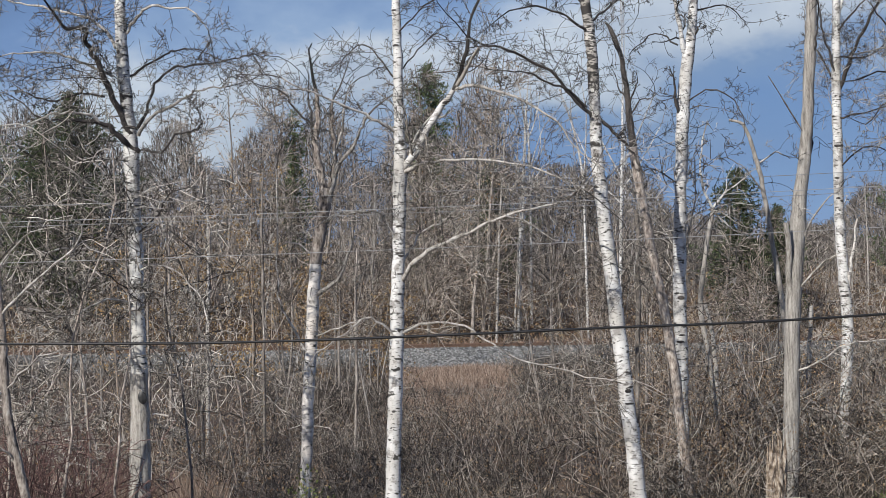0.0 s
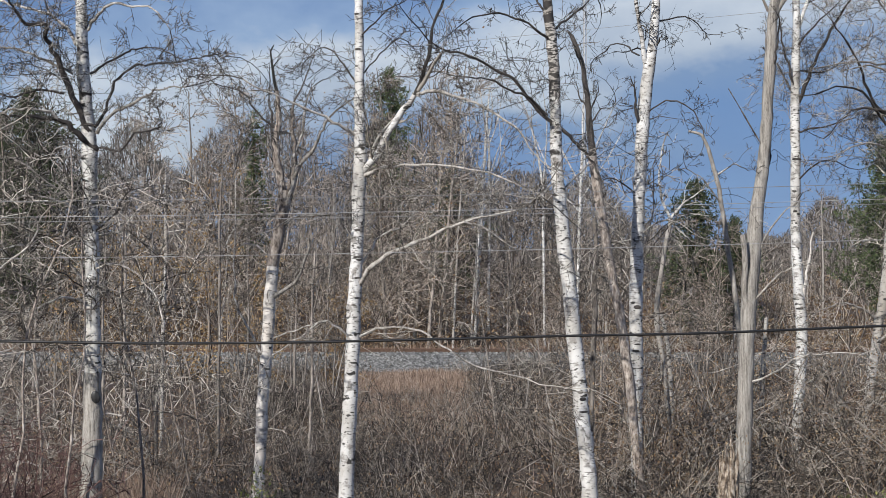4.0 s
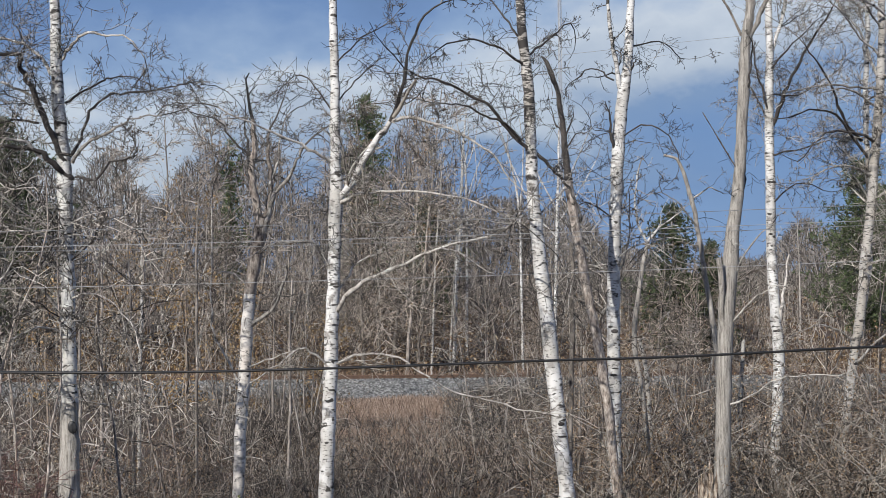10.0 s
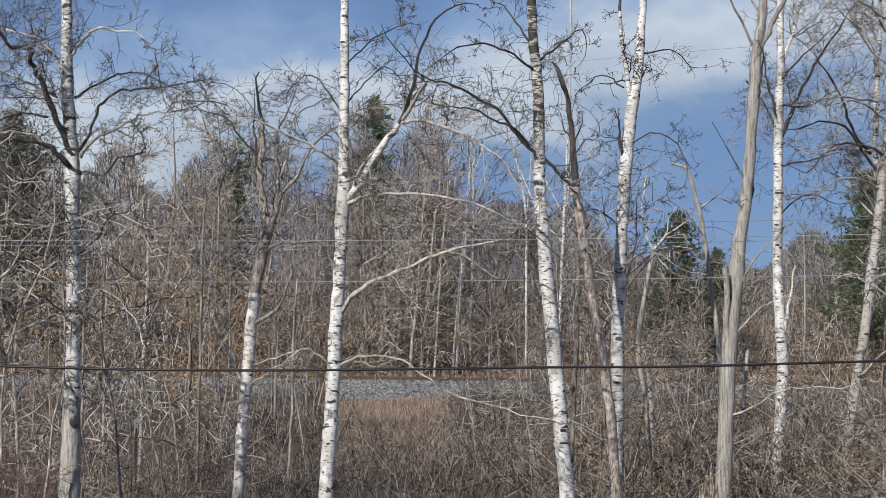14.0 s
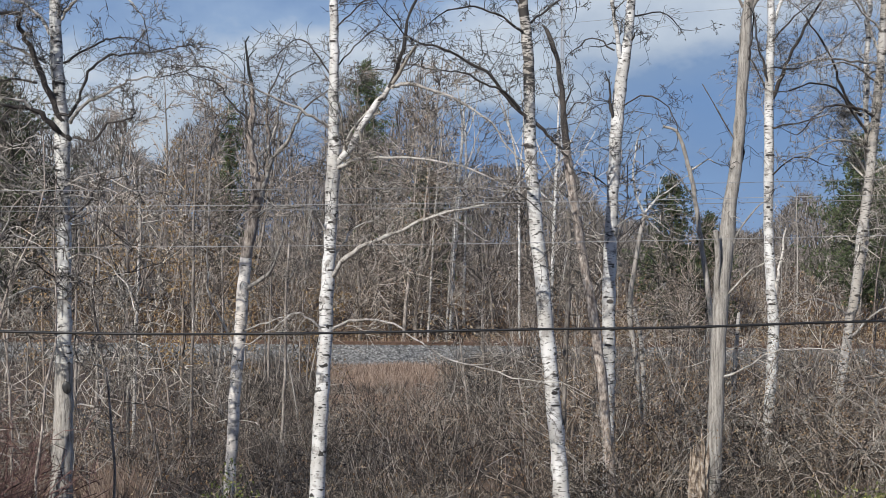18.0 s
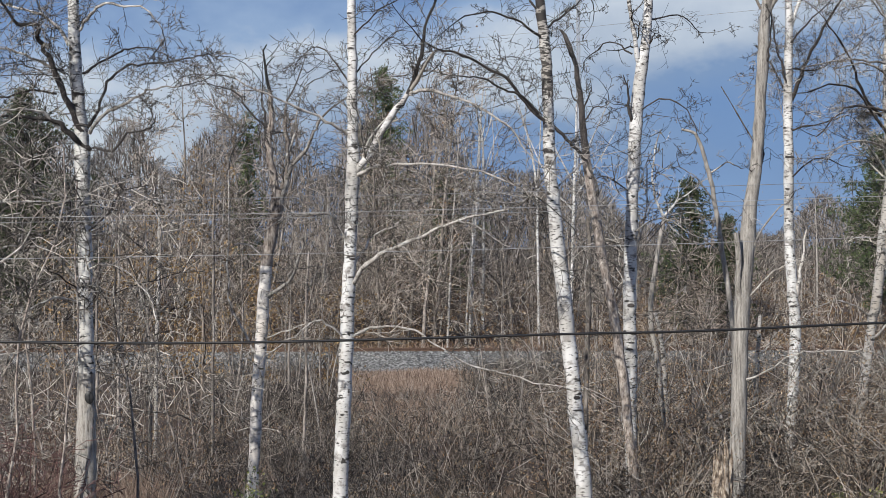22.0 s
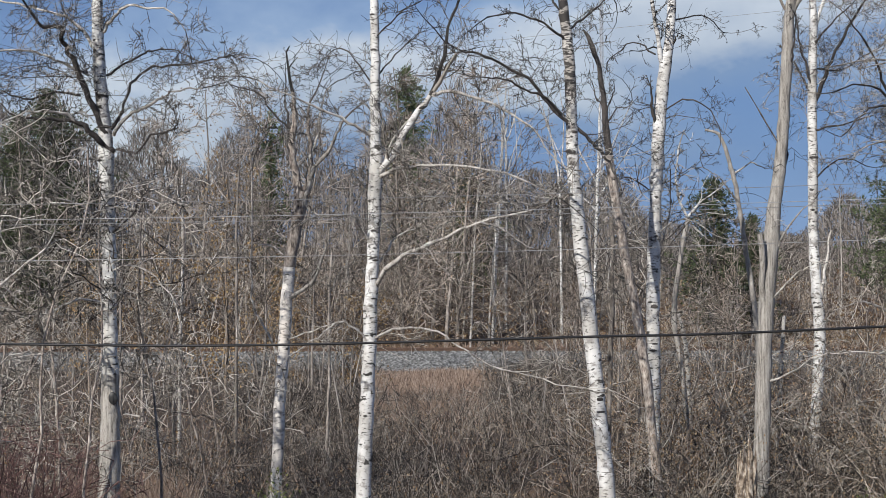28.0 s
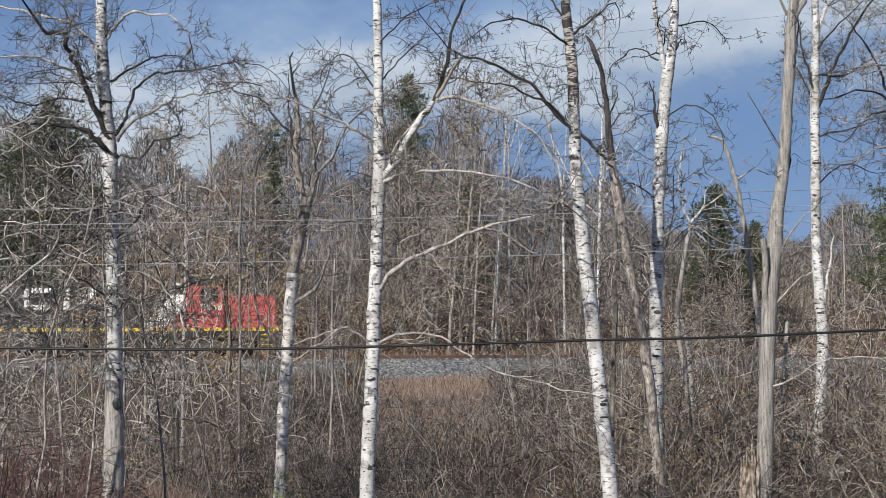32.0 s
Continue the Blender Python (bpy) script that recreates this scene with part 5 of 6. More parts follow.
def plant_all():
    rng = np.random.default_rng(77)
    kinds = ((0, "twig_brown", 260, "tangled grey-brown shrub with few dry leaves"), (1, "brush", 420, "brown leafless shrub with curled leaves"),
             (2, "twig_dark", 240, "dense dark leafless shrub with few leaves"), (3, "brush", 380, "bushy brown shrub with withered leaves"))
    near = [make_shrub(101 + k, M[m], lv, lab) for k, m, lv, lab in kinds]
    far = [make_shrub(141 + k, M[m], lv, lab, True) for k, m, lv, lab in kinds]
    places, off = [], []
    while len(places) < 120:
        y = 25.5 + 17 * rng.random()
        x = y * rng.uniform(-0.32, 0.36)
        s = rng.uniform(0.6, 1.1) * np.interp(y, [25.5, 30, 42], [0.6, 0.9, 1.1])
        places.append((x, y, min(s, rng.uniform(0.42, 0.62)) if in_clearing(x, y) else s))
    places += [(y * rng.uniform(-0.1, 0.05), y, rng.uniform(0.4, 0.58)) for y in rng.uniform(27, 46, 26)]
    places += [(y * rng.uniform(-0.05, 0.34), y, rng.uniform(0.4, 0.6)) for y in rng.uniform(25.0, 30, 20)]
    while len(off) < 84:
        y = 42 + 56 * rng.random()
        x = y * rng.uniform(-0.32, 0.36)
        if not in_clearing(x, y):
            off.append((x, y, rng.uniform(0.5, 0.85) if x < 0 else rng.uniform(0.6, 1.15)))
    off += [(y * rng.uniform(-0.125, -0.056), y, rng.uniform(0.42, 0.8)) for y in rng.uniform(46, 95, 20)]
    off += [(y * rng.uniform(0.04, 0.075), y, rng.uniform(0.45, 0.85)) for y in rng.uniform(46, 95, 10)]
    off += [(y * rng.uniform(-0.1, 0.06), y, rng.uniform(0.26, 0.5)) for y in rng.uniform(46, 72, 16)]
    off += [(y * rng.uniform(0.015, 0.06), y, rng.uniform(0.4, 0.8)) for y in rng.uniform(55, 92, 12)]
    off += [(y * rng.uniform(-0.12, -0.04), y, rng.uniform(0.4, 0.75)) for y in rng.uniform(60, 95, 12)]
    scatter(rng, near, places, 5)
    scatter(rng, far, off, 5)
    reds = [make_shrub(111, M["twig_red"], 0, "shrub with bare dark red stems")]
    scatter(rng, reds, [(y * u, y, s) for u, y, s in ((-0.302, 22.9, 1.0), (-0.292, 23.2, 0.95), (-0.282, 22.8, 1.0), (-0.272, 23.3, 0.96), (-0.263, 22.9, 0.92), (-0.254, 23.4, 0.95), (-0.246, 22.9, 0.85), (-0.315, 23.3, 1.0),
                                                     (-0.298, 24.4, 1.05), (-0.278, 24.5, 1.0), (-0.258, 24.6, 0.9), (-0.235, 26, 0.7), (-0.29, 25.5, 1.0), (-0.31, 28, 0.9), (-0.24, 31, 0.8))], 4)
    tall = [make_shrub(151, M["brush"], 900, "tall dense brown brush with curled leaves", False, "tall brush round the birches", 3.3),
            make_shrub(155, M["twig_brown"], 700, "tall crooked brown brush", False, "tall brush round the birches", 3.5),
            make_shrub(153, M["twig"], 300, "tall pale tangled brush", False, "tall brush round the birches", 3.1)]
    places = []
    for u, y, f in ((0.105, 27.9, 0.9), (0.125, 28.0, 1.0), (0.140, 27.7, 0.95), (0.158, 28.1, 1.0), (0.172, 28.4, 0.92), (0.188, 29.0, 0.95), (0.218, 28.2, 0.95), (0.232, 29.9, 1.0), (0.245, 30.1, 0.95),
                    (0.258, 29.6, 0.85), (0.272, 28.6, 0.98), (0.288, 28.3, 1.0), (0.302, 28.7, 1.0), (0.318, 28.2, 1.05), (0.335, 28.9, 1.0), (0.35, 28.0, 1.05), (0.135, 30.5, 1.1), (0.16, 31.5, 1.1),
                    (0.205, 32.0, 1.1), (0.24, 33.0, 1.15), (0.28, 32.0, 1.1), (0.32, 31.5, 1.15), (0.115, 33.0, 1.05), (0.18, 34.5, 1.15), (0.098, 30.0, 0.75), (0.30, 26.4, 0.75), (0.325, 26.2, 0.8), (0.275, 26.3, 0.7), (0.118, 26.3, 0.72), (0.134, 26.4, 0.78), (0.150, 26.5, 0.8), (0.166, 26.4, 0.72), (0.178, 26.6, 0.6)):
        places.append((u * y, y, f * rng.uniform(0.9, 1.08)))
    scatter(rng, tall, places, 4)

    tangles = [make_tangle(211, "small crooked tree with arching bare limbs", 6.0), make_tangle(212, "small tangled tree with pale twigs", 4.8),
               make_tangle(213, "crooked bare tree with drooping twigs", 5.4)]
    places = [(u * y, y, s) for u, y, s in ((-0.30, 27, 1.0), (-0.275, 30, 0.95), (-0.285, 34, 1.15), (-0.25, 27.5, 0.75), (-0.235, 33, 1.1), (-0.215, 29, 0.7), (-0.20, 36, 1.2),
                                           (-0.17, 34, 0.95), (-0.14, 38, 1.0), (-0.11, 40, 0.8), (-0.265, 25.5, 0.62), (-0.19, 26.5, 0.7), (-0.285, 28.5, 0.8), (0.16, 38, 0.75), (0.19, 33, 0.62),
                                           (0.225, 31, 0.72), (0.27, 28, 0.7), (0.30, 30, 0.85), (0.33, 27, 0.8), (0.25, 37, 0.85), (0.31, 38, 1.0), (0.12, 40, 0.85), (0.09, 42, 0.6), (0.345, 33, 1.1))]
    scatter(rng, tangles, places, 4)
    high = [make_tangle(221, "small tree with a high tangle of pale twigs", 6.0, 0.52), make_tangle(222, "slim tree with a wide tangled pale crown", 6.4, 0.5)]
    scatter(rng, high, [(u * y, y, s) for u, y, s in ((-0.222, 23.0, 0.98), (-0.262, 22.9, 1.0), (-0.175, 25.2, 1.0), (-0.30, 23.4, 1.05), (-0.24, 26.6, 1.1), (-0.145, 29.5, 1.0), (-0.28, 27.5, 1.2), (0.118, 30.3, 1.05), (0.132, 30.8, 1.1))], 3)

    saps = [make_sapling(201, "slim grey bare forest sapling", "dead"), make_sapling(202, "slim pale bare forest sapling", "pale"),
            make_sapling(203, "slim brown bare forest sapling", "dead"), make_sapling(204, "slim brown sapling with fine twigs", "dead")]
    places = []
    while len(places) < 125:
        y = 36 + 60 * rng.random()
        u = rng.uniform(-0.32, 0.36)
        if -0.055 < u < 0.045:
            continue
        tall = 1.1 if u < -0.05 else (0.75 if u > 0.12 else 1.0)
        places.append((u * y, y, rng.uniform(0.55, 1.15) * tall * (0.75 + y / 200)))
    places = [q for k, q in enumerate(places) if q[0] > -0.09 * q[1] or k % 5 > 1]
    scatter(rng, saps, places, 3)

    woods = [make_wood_tree(301, "tall bare grey-brown woodland tree", "dead"), make_wood_tree(302, "tall bare woodland tree with a pale trunk", "pale"),
             make_wood_tree(303, "bare woodland tree with ascending limbs", "dead"), make_wood_tree(304, "bare brown woodland tree", "dead"),
             make_wood_tree(305, "bare woodland birch with a white trunk", "greybirch")]
    places = []
    while len(places) < 235:
        y = 112 + 62 * rng.random() ** 1.2
        u = rng.uniform(-0.33, 0.37)
        places.append((u * y, y, wood_height(u, y) / 15 * rng.uniform(0.62, 1.06)))
    scatter(rng, woods, places, 2)
    full = [make_wood_tree(311, "broad bare tree with a dense twiggy crown", "dead", 40), make_wood_tree(312, "bare tree with a rounded dense crown", "dead", 36)]
    places = [(u * y, y, wood_height(u, y) / 15 * f) for u, y, f in ((-0.024, 113, 0.97), (-0.006, 115, 1.03), (0.010, 113, 1.0), (0.019, 118, 0.95), (-0.014, 121, 1.0), (0.003, 112, 0.8),
                                                                   (-0.107, 116, 1.0), (-0.095, 114, 0.86), (-0.120, 119, 0.9), (-0.15, 115, 0.95), (-0.185, 118, 0.95), (0.06, 116, 0.85), (0.085, 119, 0.85), (0.162, 110.6, 0.95), (0.178, 110.4, 1.05), (0.198, 111, 1.1))]
    scatter(rng, full, places, 2)
    # the woods farther back, one mass
    w = Wood()
    bases = []
    for src in woods[:3]:
        for o in src.children:
            me = o.data
            bv = np.empty(len(me.vertices) * 3, np.float32)
            me.vertices.foreach_get("co", bv)
            bf = np.empty(len(me.polygons) * 4, np.int32)
            me.loops.foreach_get("vertex_index", bf)
            bases.append((bv.reshape(-1, 3), bf.reshape(-1, 4)))
    for k in range(60):
        y = rng.uniform(172, 225)
        u = -0.33 + 0.7 * (k + rng.random()) / 60
        h = wood_height(u, y) * 0.95
        s, t = h / 15 * rng.uniform(0.8, 1.05), rng.uniform(0, 6.28)
        turn = np.array([[math.cos(t), -math.sin(t), 0], [math.sin(t), math.cos(t), 0], [0, 0, 1]])
        for bv, bf in bases[2 * (k % 3):2 * (k % 3) + 2]:
            w.v.append((bv * (s * 1.3, s * 1.3, s)) @ turn.T + (u * y, y, ground_at(u * y, y)))
            w.f.append(bf + w.n)
            w.n += len(bv)
    for _ in range(33000):
        y = rng.uniform(145, 235)
        u = rng.uniform(-0.34, 0.38)
        h = wood_height(u, y) * (0.86 + 0.12 * math.sin(u * 130) + 0.1 * math.sin(u * 61 + 1))
        z = h * rng.random() ** 0.95
        ln = min(rng.uniform(0.8, 3.2), h * 1.05 - z)
        if ln < 0.4:
            continue
        p = np.array((u * y, y, ground_at(u * y, y) + z))
        d = unit(np.array((rng.normal(0, (0.15, 0.7, 1.6)[int(3 * rng.random())]), rng.normal(0, 0.4), 1.0)))
        w.tube([p, p + d * ln], [0.055, 0.02], 3)
    put("distant_woods", w.mesh("distant_woods", M["wood_hazy"]), label="dense bare woods receding behind the railway", kind="stuff")["category"] = "woods"
    # undergrowth behind the track, one tangle
    for name, material, lv, seed, n in (("undergrowth", M["wood_far"], 0, 121, 62), ("rusty_undergrowth", M["leaf_dry"], 1, 122, 300)):
        base = Wood()
        r2 = np.random.default_rng(seed)
        if lv:
            dry_leaves(base, r2, 120, 1.2, 0.05, 1.6, 0.11)
        else:
            stems(base, r2, 12, 2.3, 1.6, 0.02, 3.6, 2, 0.08, 0.14, 0.013, 2)
        bv, bf = np.concatenate(base.v), np.concatenate(base.f)
        w = Wood()
        for k in range(n):
            y = rng.uniform(109.5, 117) if k % 2 else rng.uniform(110, 150)
            x, s, t = y * rng.uniform(-0.32, 0.36), rng.uniform(0.6, 1.2) if k % 2 else rng.uniform(1.0, 2.3), rng.uniform(0, 6.28)
            turn = np.array([[math.cos(t), -math.sin(t), 0], [math.sin(t), math.cos(t), 0], [0, 0, 1]])
            w.v.append((bv * s) @ turn.T + (x, y, ground_at(x, y)))
            w.f.append(bf + w.n)
            w.n += len(bv)
        put(name, w.mesh(name, material), label="rust-brown tangled brush under the woods", kind="stuff")["category"] = "undergrowth"

    for seed, x, y, top, rad, lab, full, blunt in ((401, -3.6, 168, 27.2, 3.6, "tall dark green pine above the bare woods", 2.4, 5.0),
                                                   (402, -29.6, 119, 18.9, 5.6, "broad dark green pine among bare trees", 2.0, 3.0),
                                                   (406, -32.6, 122, 17.4, 4.2, "dark green pine beside a broader one", 1.2, 3.0),
                                                   (403, 19.5, 113, 11.7, 4.0, "bushy green spruce behind the railway", 1.2, 1.6),
                                                   (409, 22.6, 115, 9.0, 3.0, "small green spruce behind the railway", 1.0, 1.8),
                                                   (404, 35.2, 120, 15.6, 5.0, "broad dark pine beside the woods", 1.3, 2.4),
                                                   (405, -42.0, 140, 19.0, 5.0, "dark green pine among bare trees", 1.0, 2.4),
                                                   (407, 40.0, 128, 14.0, 4.5, "dark pine at the edge of the woods", 1.1, 2.4),
                                                   (410, -13.2, 122, 17.4, 2.2, "slim olive conifer among bare trees", 0.7, 2.0),
                                                   (408, 2.5, 150, 15.0, 4.5, "dark spruce deep in the bare woods", 1.0, 2.0)):
        gz = ground_at(x, y)
        make_conifer(seed, top - gz, rad, lab, full, blunt=blunt).location = (x, y, gz)

    # dry grass
    w = Wood()
    for _ in range(14000):
        y = 50 + 38 * rng.random()
        x = y * rng.normal(-0.006, 0.026)
        ln = rng.uniform(0.35, 0.8)
        a = rng.uniform(0, 6.28)
        d = np.array((math.cos(a) * 0.35, math.sin(a) * 0.35, 1.0)) * ln
        w.leaf((x, y, ground_at(x, y) - 0.03), d, np.array((0.014, 0.004, 0)))
    for _ in range(6000):
        y = 107.2 + 6 * rng.random() ** 1.5
        x = y * rng.uniform(-0.32, 0.36)
        a = rng.uniform(0, 6.28)
        w.leaf((x, y, ground_at(x, y) - 0.05), np.array((math.cos(a) * 0.5, math.sin(a) * 0.5, 1.0)) * rng.uniform(0.3, 1.0), np.array((0.03, 0.006, 0)))
    for _ in range(2600):
        y = 28 + 24 * rng.random()
        x = y * rng.uniform(-0.33, -0.17) if rng.random() < 0.5 else y * rng.uniform(-0.17, 0.36)
        ln = rng.uniform(0.3, 0.75)
        a = rng.uniform(0, 6.28)
        w.leaf((x, y, ground_at(x, y) - 0.03), np.array((math.cos(a) * 0.5, math.sin(a) * 0.5, 1.0)) * ln, np.array((0.009, 0.003, 0)))
    for _ in range(1500):
        y = 25.4 + 3.0 * rng.random()
        x = y * (rng.normal(-0.176, 0.008) if rng.random() < 0.7 else rng.normal(-0.222, 0.005))
        ln = rng.uniform(0.6, 1.15)
        a = rng.uniform(0, 6.28)
        w.leaf((x, y, ground_at(x, y) - 0.03), np.array((math.cos(a) * 0.4, math.sin(a) * 0.4, 1.0)) * ln, np.array((0.009, 0.003, 0)))
    put("dry_grass", w.mesh("dry_grass", M["grass"], False), label="tall tan dead grass on open ground", kind="stuff")["category"] = "grass"
    # low upright brush, too dense to tell apart
    w = Wood()
    for k in range(410):
        y = 25 + 40 * rng.random() ** 1.2
        u = rng.uniform(-0.13, 0.08) if k % 2 else rng.uniform(-0.33, 0.37)
        if k >= 260:
            y, u = rng.uniform(76, 98), (rng.uniform(-0.33, -0.13) if k % 3 == 0 else rng.uniform(0.075, 0.37))
        wide = 1.0 if k < 260 else 2.2
        if k >= 340:
            y, u = rng.uniform(48, 90), (rng.uniform(-0.125, -0.055) if k % 2 else rng.uniform(0.04, 0.08))
            wide = 1.7
        c = np.array((u * y, y, ground_at(u * y, y) - 0.05))
        top = rng.uniform(0.6, 1.25) * (1 + 0.5 * wide) / 1.5
        for _ in range(12):
            p = c + rng.normal(0, 0.5, 3) * (wide, wide, 0)
            tip = p + (rng.normal(0, 0.45), rng.normal(0, 0.45), top * rng.uniform(0.5, 1.15))
            mid = (p + tip) / 2 + rng.normal(0, 0.13, 3)
            w.tube([p, mid, tip], np.array((0.0085, 0.007, 0.004)) * wide, 3)
            for _ in range(5):
                q = mid + (tip - mid) * rng.uniform(-0.4, 0.95)
                w.tube([q, q + rng.normal(0, 0.27, 3) * wide + (0, 0, 0.1)], np.array((0.006, 0.0035)) * wide, 3)
    put("low_brush", w.mesh("low_brush", M["brush"]), label="knee-high bare brown brush stems", kind="stuff")["category"] = "brush"
    # fallen and clinging leaves
    w = Wood()
    for _ in range(17000):
        y = 107.5 + 22 * rng.random() ** 1.3
        x = y * rng.uniform(-0.32, 0.36)
        d = unit(rng.normal(0, 1, 3)) * rng.uniform(0.09, 0.18)
        w.leaf((x, y, ground_at(x, y) + rng.uniform(0, 0.25)), d, unit(across(d, rng.normal(0, 1, 3))) * 0.07)
    for _ in range(9000):
        y = 22 + 30 * rng.random() ** 1.3
        x = y * rng.uniform(-0.33, 0.37)
        d = unit(rng.normal(0, 1, 3) * (1, 1, 0.4)) * rng.uniform(0.05, 0.1)
        w.leaf((x, y, ground_at(x, y) + rng.uniform(0.01, 0.1)), d, unit(across(d, rng.normal(0, 1, 3))) * 0.025)
    for _ in range(9000):
        y = 24.5 + 30 * rng.random() ** 1.4
        x = y * rng.uniform(-0.33, 0.37)
        d = unit(rng.normal(0, 1, 3)) * rng.uniform(0.03, 0.065)
        w.leaf((x, y, ground_at(x, y) + 0.1 + (1.0 if -0.125 < x / y < 0.07 else 1.9) * rng.random()), d, unit(across(d, rng.normal(0, 1, 3))) * 0.014)
    put("fallen_leaves", w.mesh("fallen_leaves", M["leaf_dry"], False), label="withered brown leaves fallen and caught in brush", kind="stuff")["category"] = "leaves"


plant_all()


def oak_sapling(x, y, h, seed):
    rng = np.random.default_rng(seed)
    tree = thing("oak_sapling", "young oak that still holds tan withered leaves", "tree", (x, y, ground_at(x, y)))
    w, lv = Wood(), Wood()
    pts = grow(w, rng, np.zeros(3), np.array((0, 0, 1.0)), h, 0.06, 2, 9, 0.08, 0.06, 0.006)
    for _ in range(75):
        c = pts[rng.integers(2, len(pts))] + rng.normal(0, 0.07 * h, 3) * (1, 1, 0.8)
        for _ in range(rng.integers(10, 26)):
            d = unit(rng.normal(0, 1, 3) - (0, 0, 0.5)) * rng.uniform(0.08, 0.14)
            lv.leaf(c + rng.normal(0, 0.2, 3), d, unit(across(d, rng.normal(0, 1, 3))) * 0.035)
    put("branchwork", w.mesh("oak_branchwork", M["twig_brown"]), tree)
    put("foliage", lv.mesh("oak_foliage", M["leaf_oak"], False), tree, "withered tan leaves", "stuff")


for k, (x, y, h) in enumerate(((-8.2, 60, 9.0), (-9.6, 63, 7.0), (-11.2, 61, 6.4), (-6.6, 66, 6.0), (-15.5, 70, 7.0), (-3.4, 64, 5.0), (20.5, 62, 5.5))):
    oak_sapling(x, y, h, 500 + k)


def green_clump(x, y, h, seed, n=650):
    rng = np.random.default_rng(seed)
    ob = thing("leafy_weed", "low weed clump with yellow-green leaves", "plant", (x, y, ground_at(x, y)))
    w, lv = Wood(), Wood()
    stems(w, rng, 9, h, 0.8, 0.006, 4, 1)
    for _ in range(n):
        d = unit(rng.normal(0, 1, 3) + (0, 0, 0.3)) * rng.uniform(0.03, 0.075)
        a, q = rng.uniform(0, 6.28), 0.55 * math.sqrt(rng.random())
        lv.leaf((q * math.cos(a), q * math.sin(a), h * (0.15 + 0.85 * rng.random() * (1 - q))), d, unit(across(d, rng.normal(0, 1, 3))) * 0.018)
    put("branchwork", w.mesh("weed_branchwork", M["twig_brown"]), ob, kind="stuff")
    put("foliage", lv.mesh("weed_foliage", M["leaf_green"], False), ob, kind="stuff")


for k, (x, y, h) in enumerate(((-2.36, 23.0, 1.55), (6.6, 24.6, 0.95), (7.2, 24.4, 1.15), (7.8, 24.8, 1.1), (8.3, 25.2, 1.25), (8.7, 24.6, 1.2))):
    green_clump(x, y, h, 600 + k)


def rotten_stump(x, y, r, h):
    rng = np.random.default_rng(9)
    ob = thing("rotten_stump", "splintered rotten stump with orange-brown broken wood", "stump", (x, y, ground_at(x, y) - 0.1))
    w = Wood()
    n, rows = 30, 14
    v = []
    jag = [h * (0.62 + 0.26 * rng.random() + 0.12 * math.sin(i * 0.7)) for i in range(n)]
    for k in range(rows):
        for i in range(n):
            a = 2 * math.pi * i / n
            q = r * (1.1 - 0.15 * k / rows) * (1 + 0.16 * math.sin(3 * a + k * 0.15) + 0.08 * math.sin(7 * a - 0.2 * k) + rng.normal(0, 0.11))
            v.append((q * math.cos(a), q * math.sin(a), jag[i] * k / (rows - 1)))
    for i in range(n):
        a = 2 * math.pi * i / n
        v.append((r * 0.55 * math.cos(a), r * 0.55 * math.sin(a), h * 0.3))
    w.v.append(np.array(v))
    f = [(k * n + i, k * n + (i + 1) % n, (k + 1) * n + (i + 1) % n, (k + 1) * n + i) for k in range(rows) for i in range(n)]
    w.f.append(np.array(f))
    put("broken_shell", w.mesh("stump_shell", M["rot"], False), ob)
    for k in range(7):
        a = rng.uniform(0, 6.28)
        s = Wood()
        c = np.array((math.cos(a) * r, math.sin(a) * r, 0))
        s.tube([c, c * 0.95 + (0, 0, h * 0.5), c * rng.uniform(0.7, 1.1) + (0, 0, h * rng.uniform(0.85, 1.12))], [0.035, 0.03, 0.006], 4)
        put("splinter", s.mesh("splinter", M["rot"], False), ob)


rotten_stump(4.90, 25.5, 0.15, 1.9)

# ---- wires and mast ----


def hang(name, label, material, pts, r, parent):
    w = Wood()
    w.tube(smooth_line(pts, 14), np.full((len(pts) - 1) * 14 + 1, r), 6)
    return put(name, w.mesh(name, material), parent, label)


def build_wires():
    line = thing("telephone_cable", "thick black overhead cable with slight sag", "cable", (0, 15, 3.6))
    hang("cable", "", M["cable"], [(-40, 0, 1.35), (-12, 0, 0.18), (-4.4, 0, 0.07), (-1.8, 0, 0.05), (1.3, 0, 0.12), (3.9, 0, 0.20), (12, 0, 0.62), (40, 0, 3.0)], 0.0125, line)
    line = thing("power_line", "thin bare overhead wires strung in parallel", "power line", (0, 18, 4.9))
    for dz, dy in WIRES:
        hang("wire", "", M["wire"], [(-40, dy, dz - 0.25), (-12, dy, dz - 0.06), (-5.3, dy, dz), (-0.3, dy, dz + 0.08), (4.75, dy, dz + 0.22), (12, dy, dz + 0.5), (40, dy, dz + 2.0)], 0.0034, line)
    line = thing("high_wire", "single thin wire crossing high up", "cable", (0, 18, 6.7))
    hang("wire", "", M["wire"], [(-40, 0, -2.6), (-12, 0, -0.8), (-1.9, 0, 0.07), (3.1, 0, 0.55), (12, 0, 1.5), (40, 0, 5.0)], 0.0022, line)


WIRES = ((0.0, 0.0), (0.083, 0.6), (0.25, 0.3), (-0.40, 0.5))
build_wires()


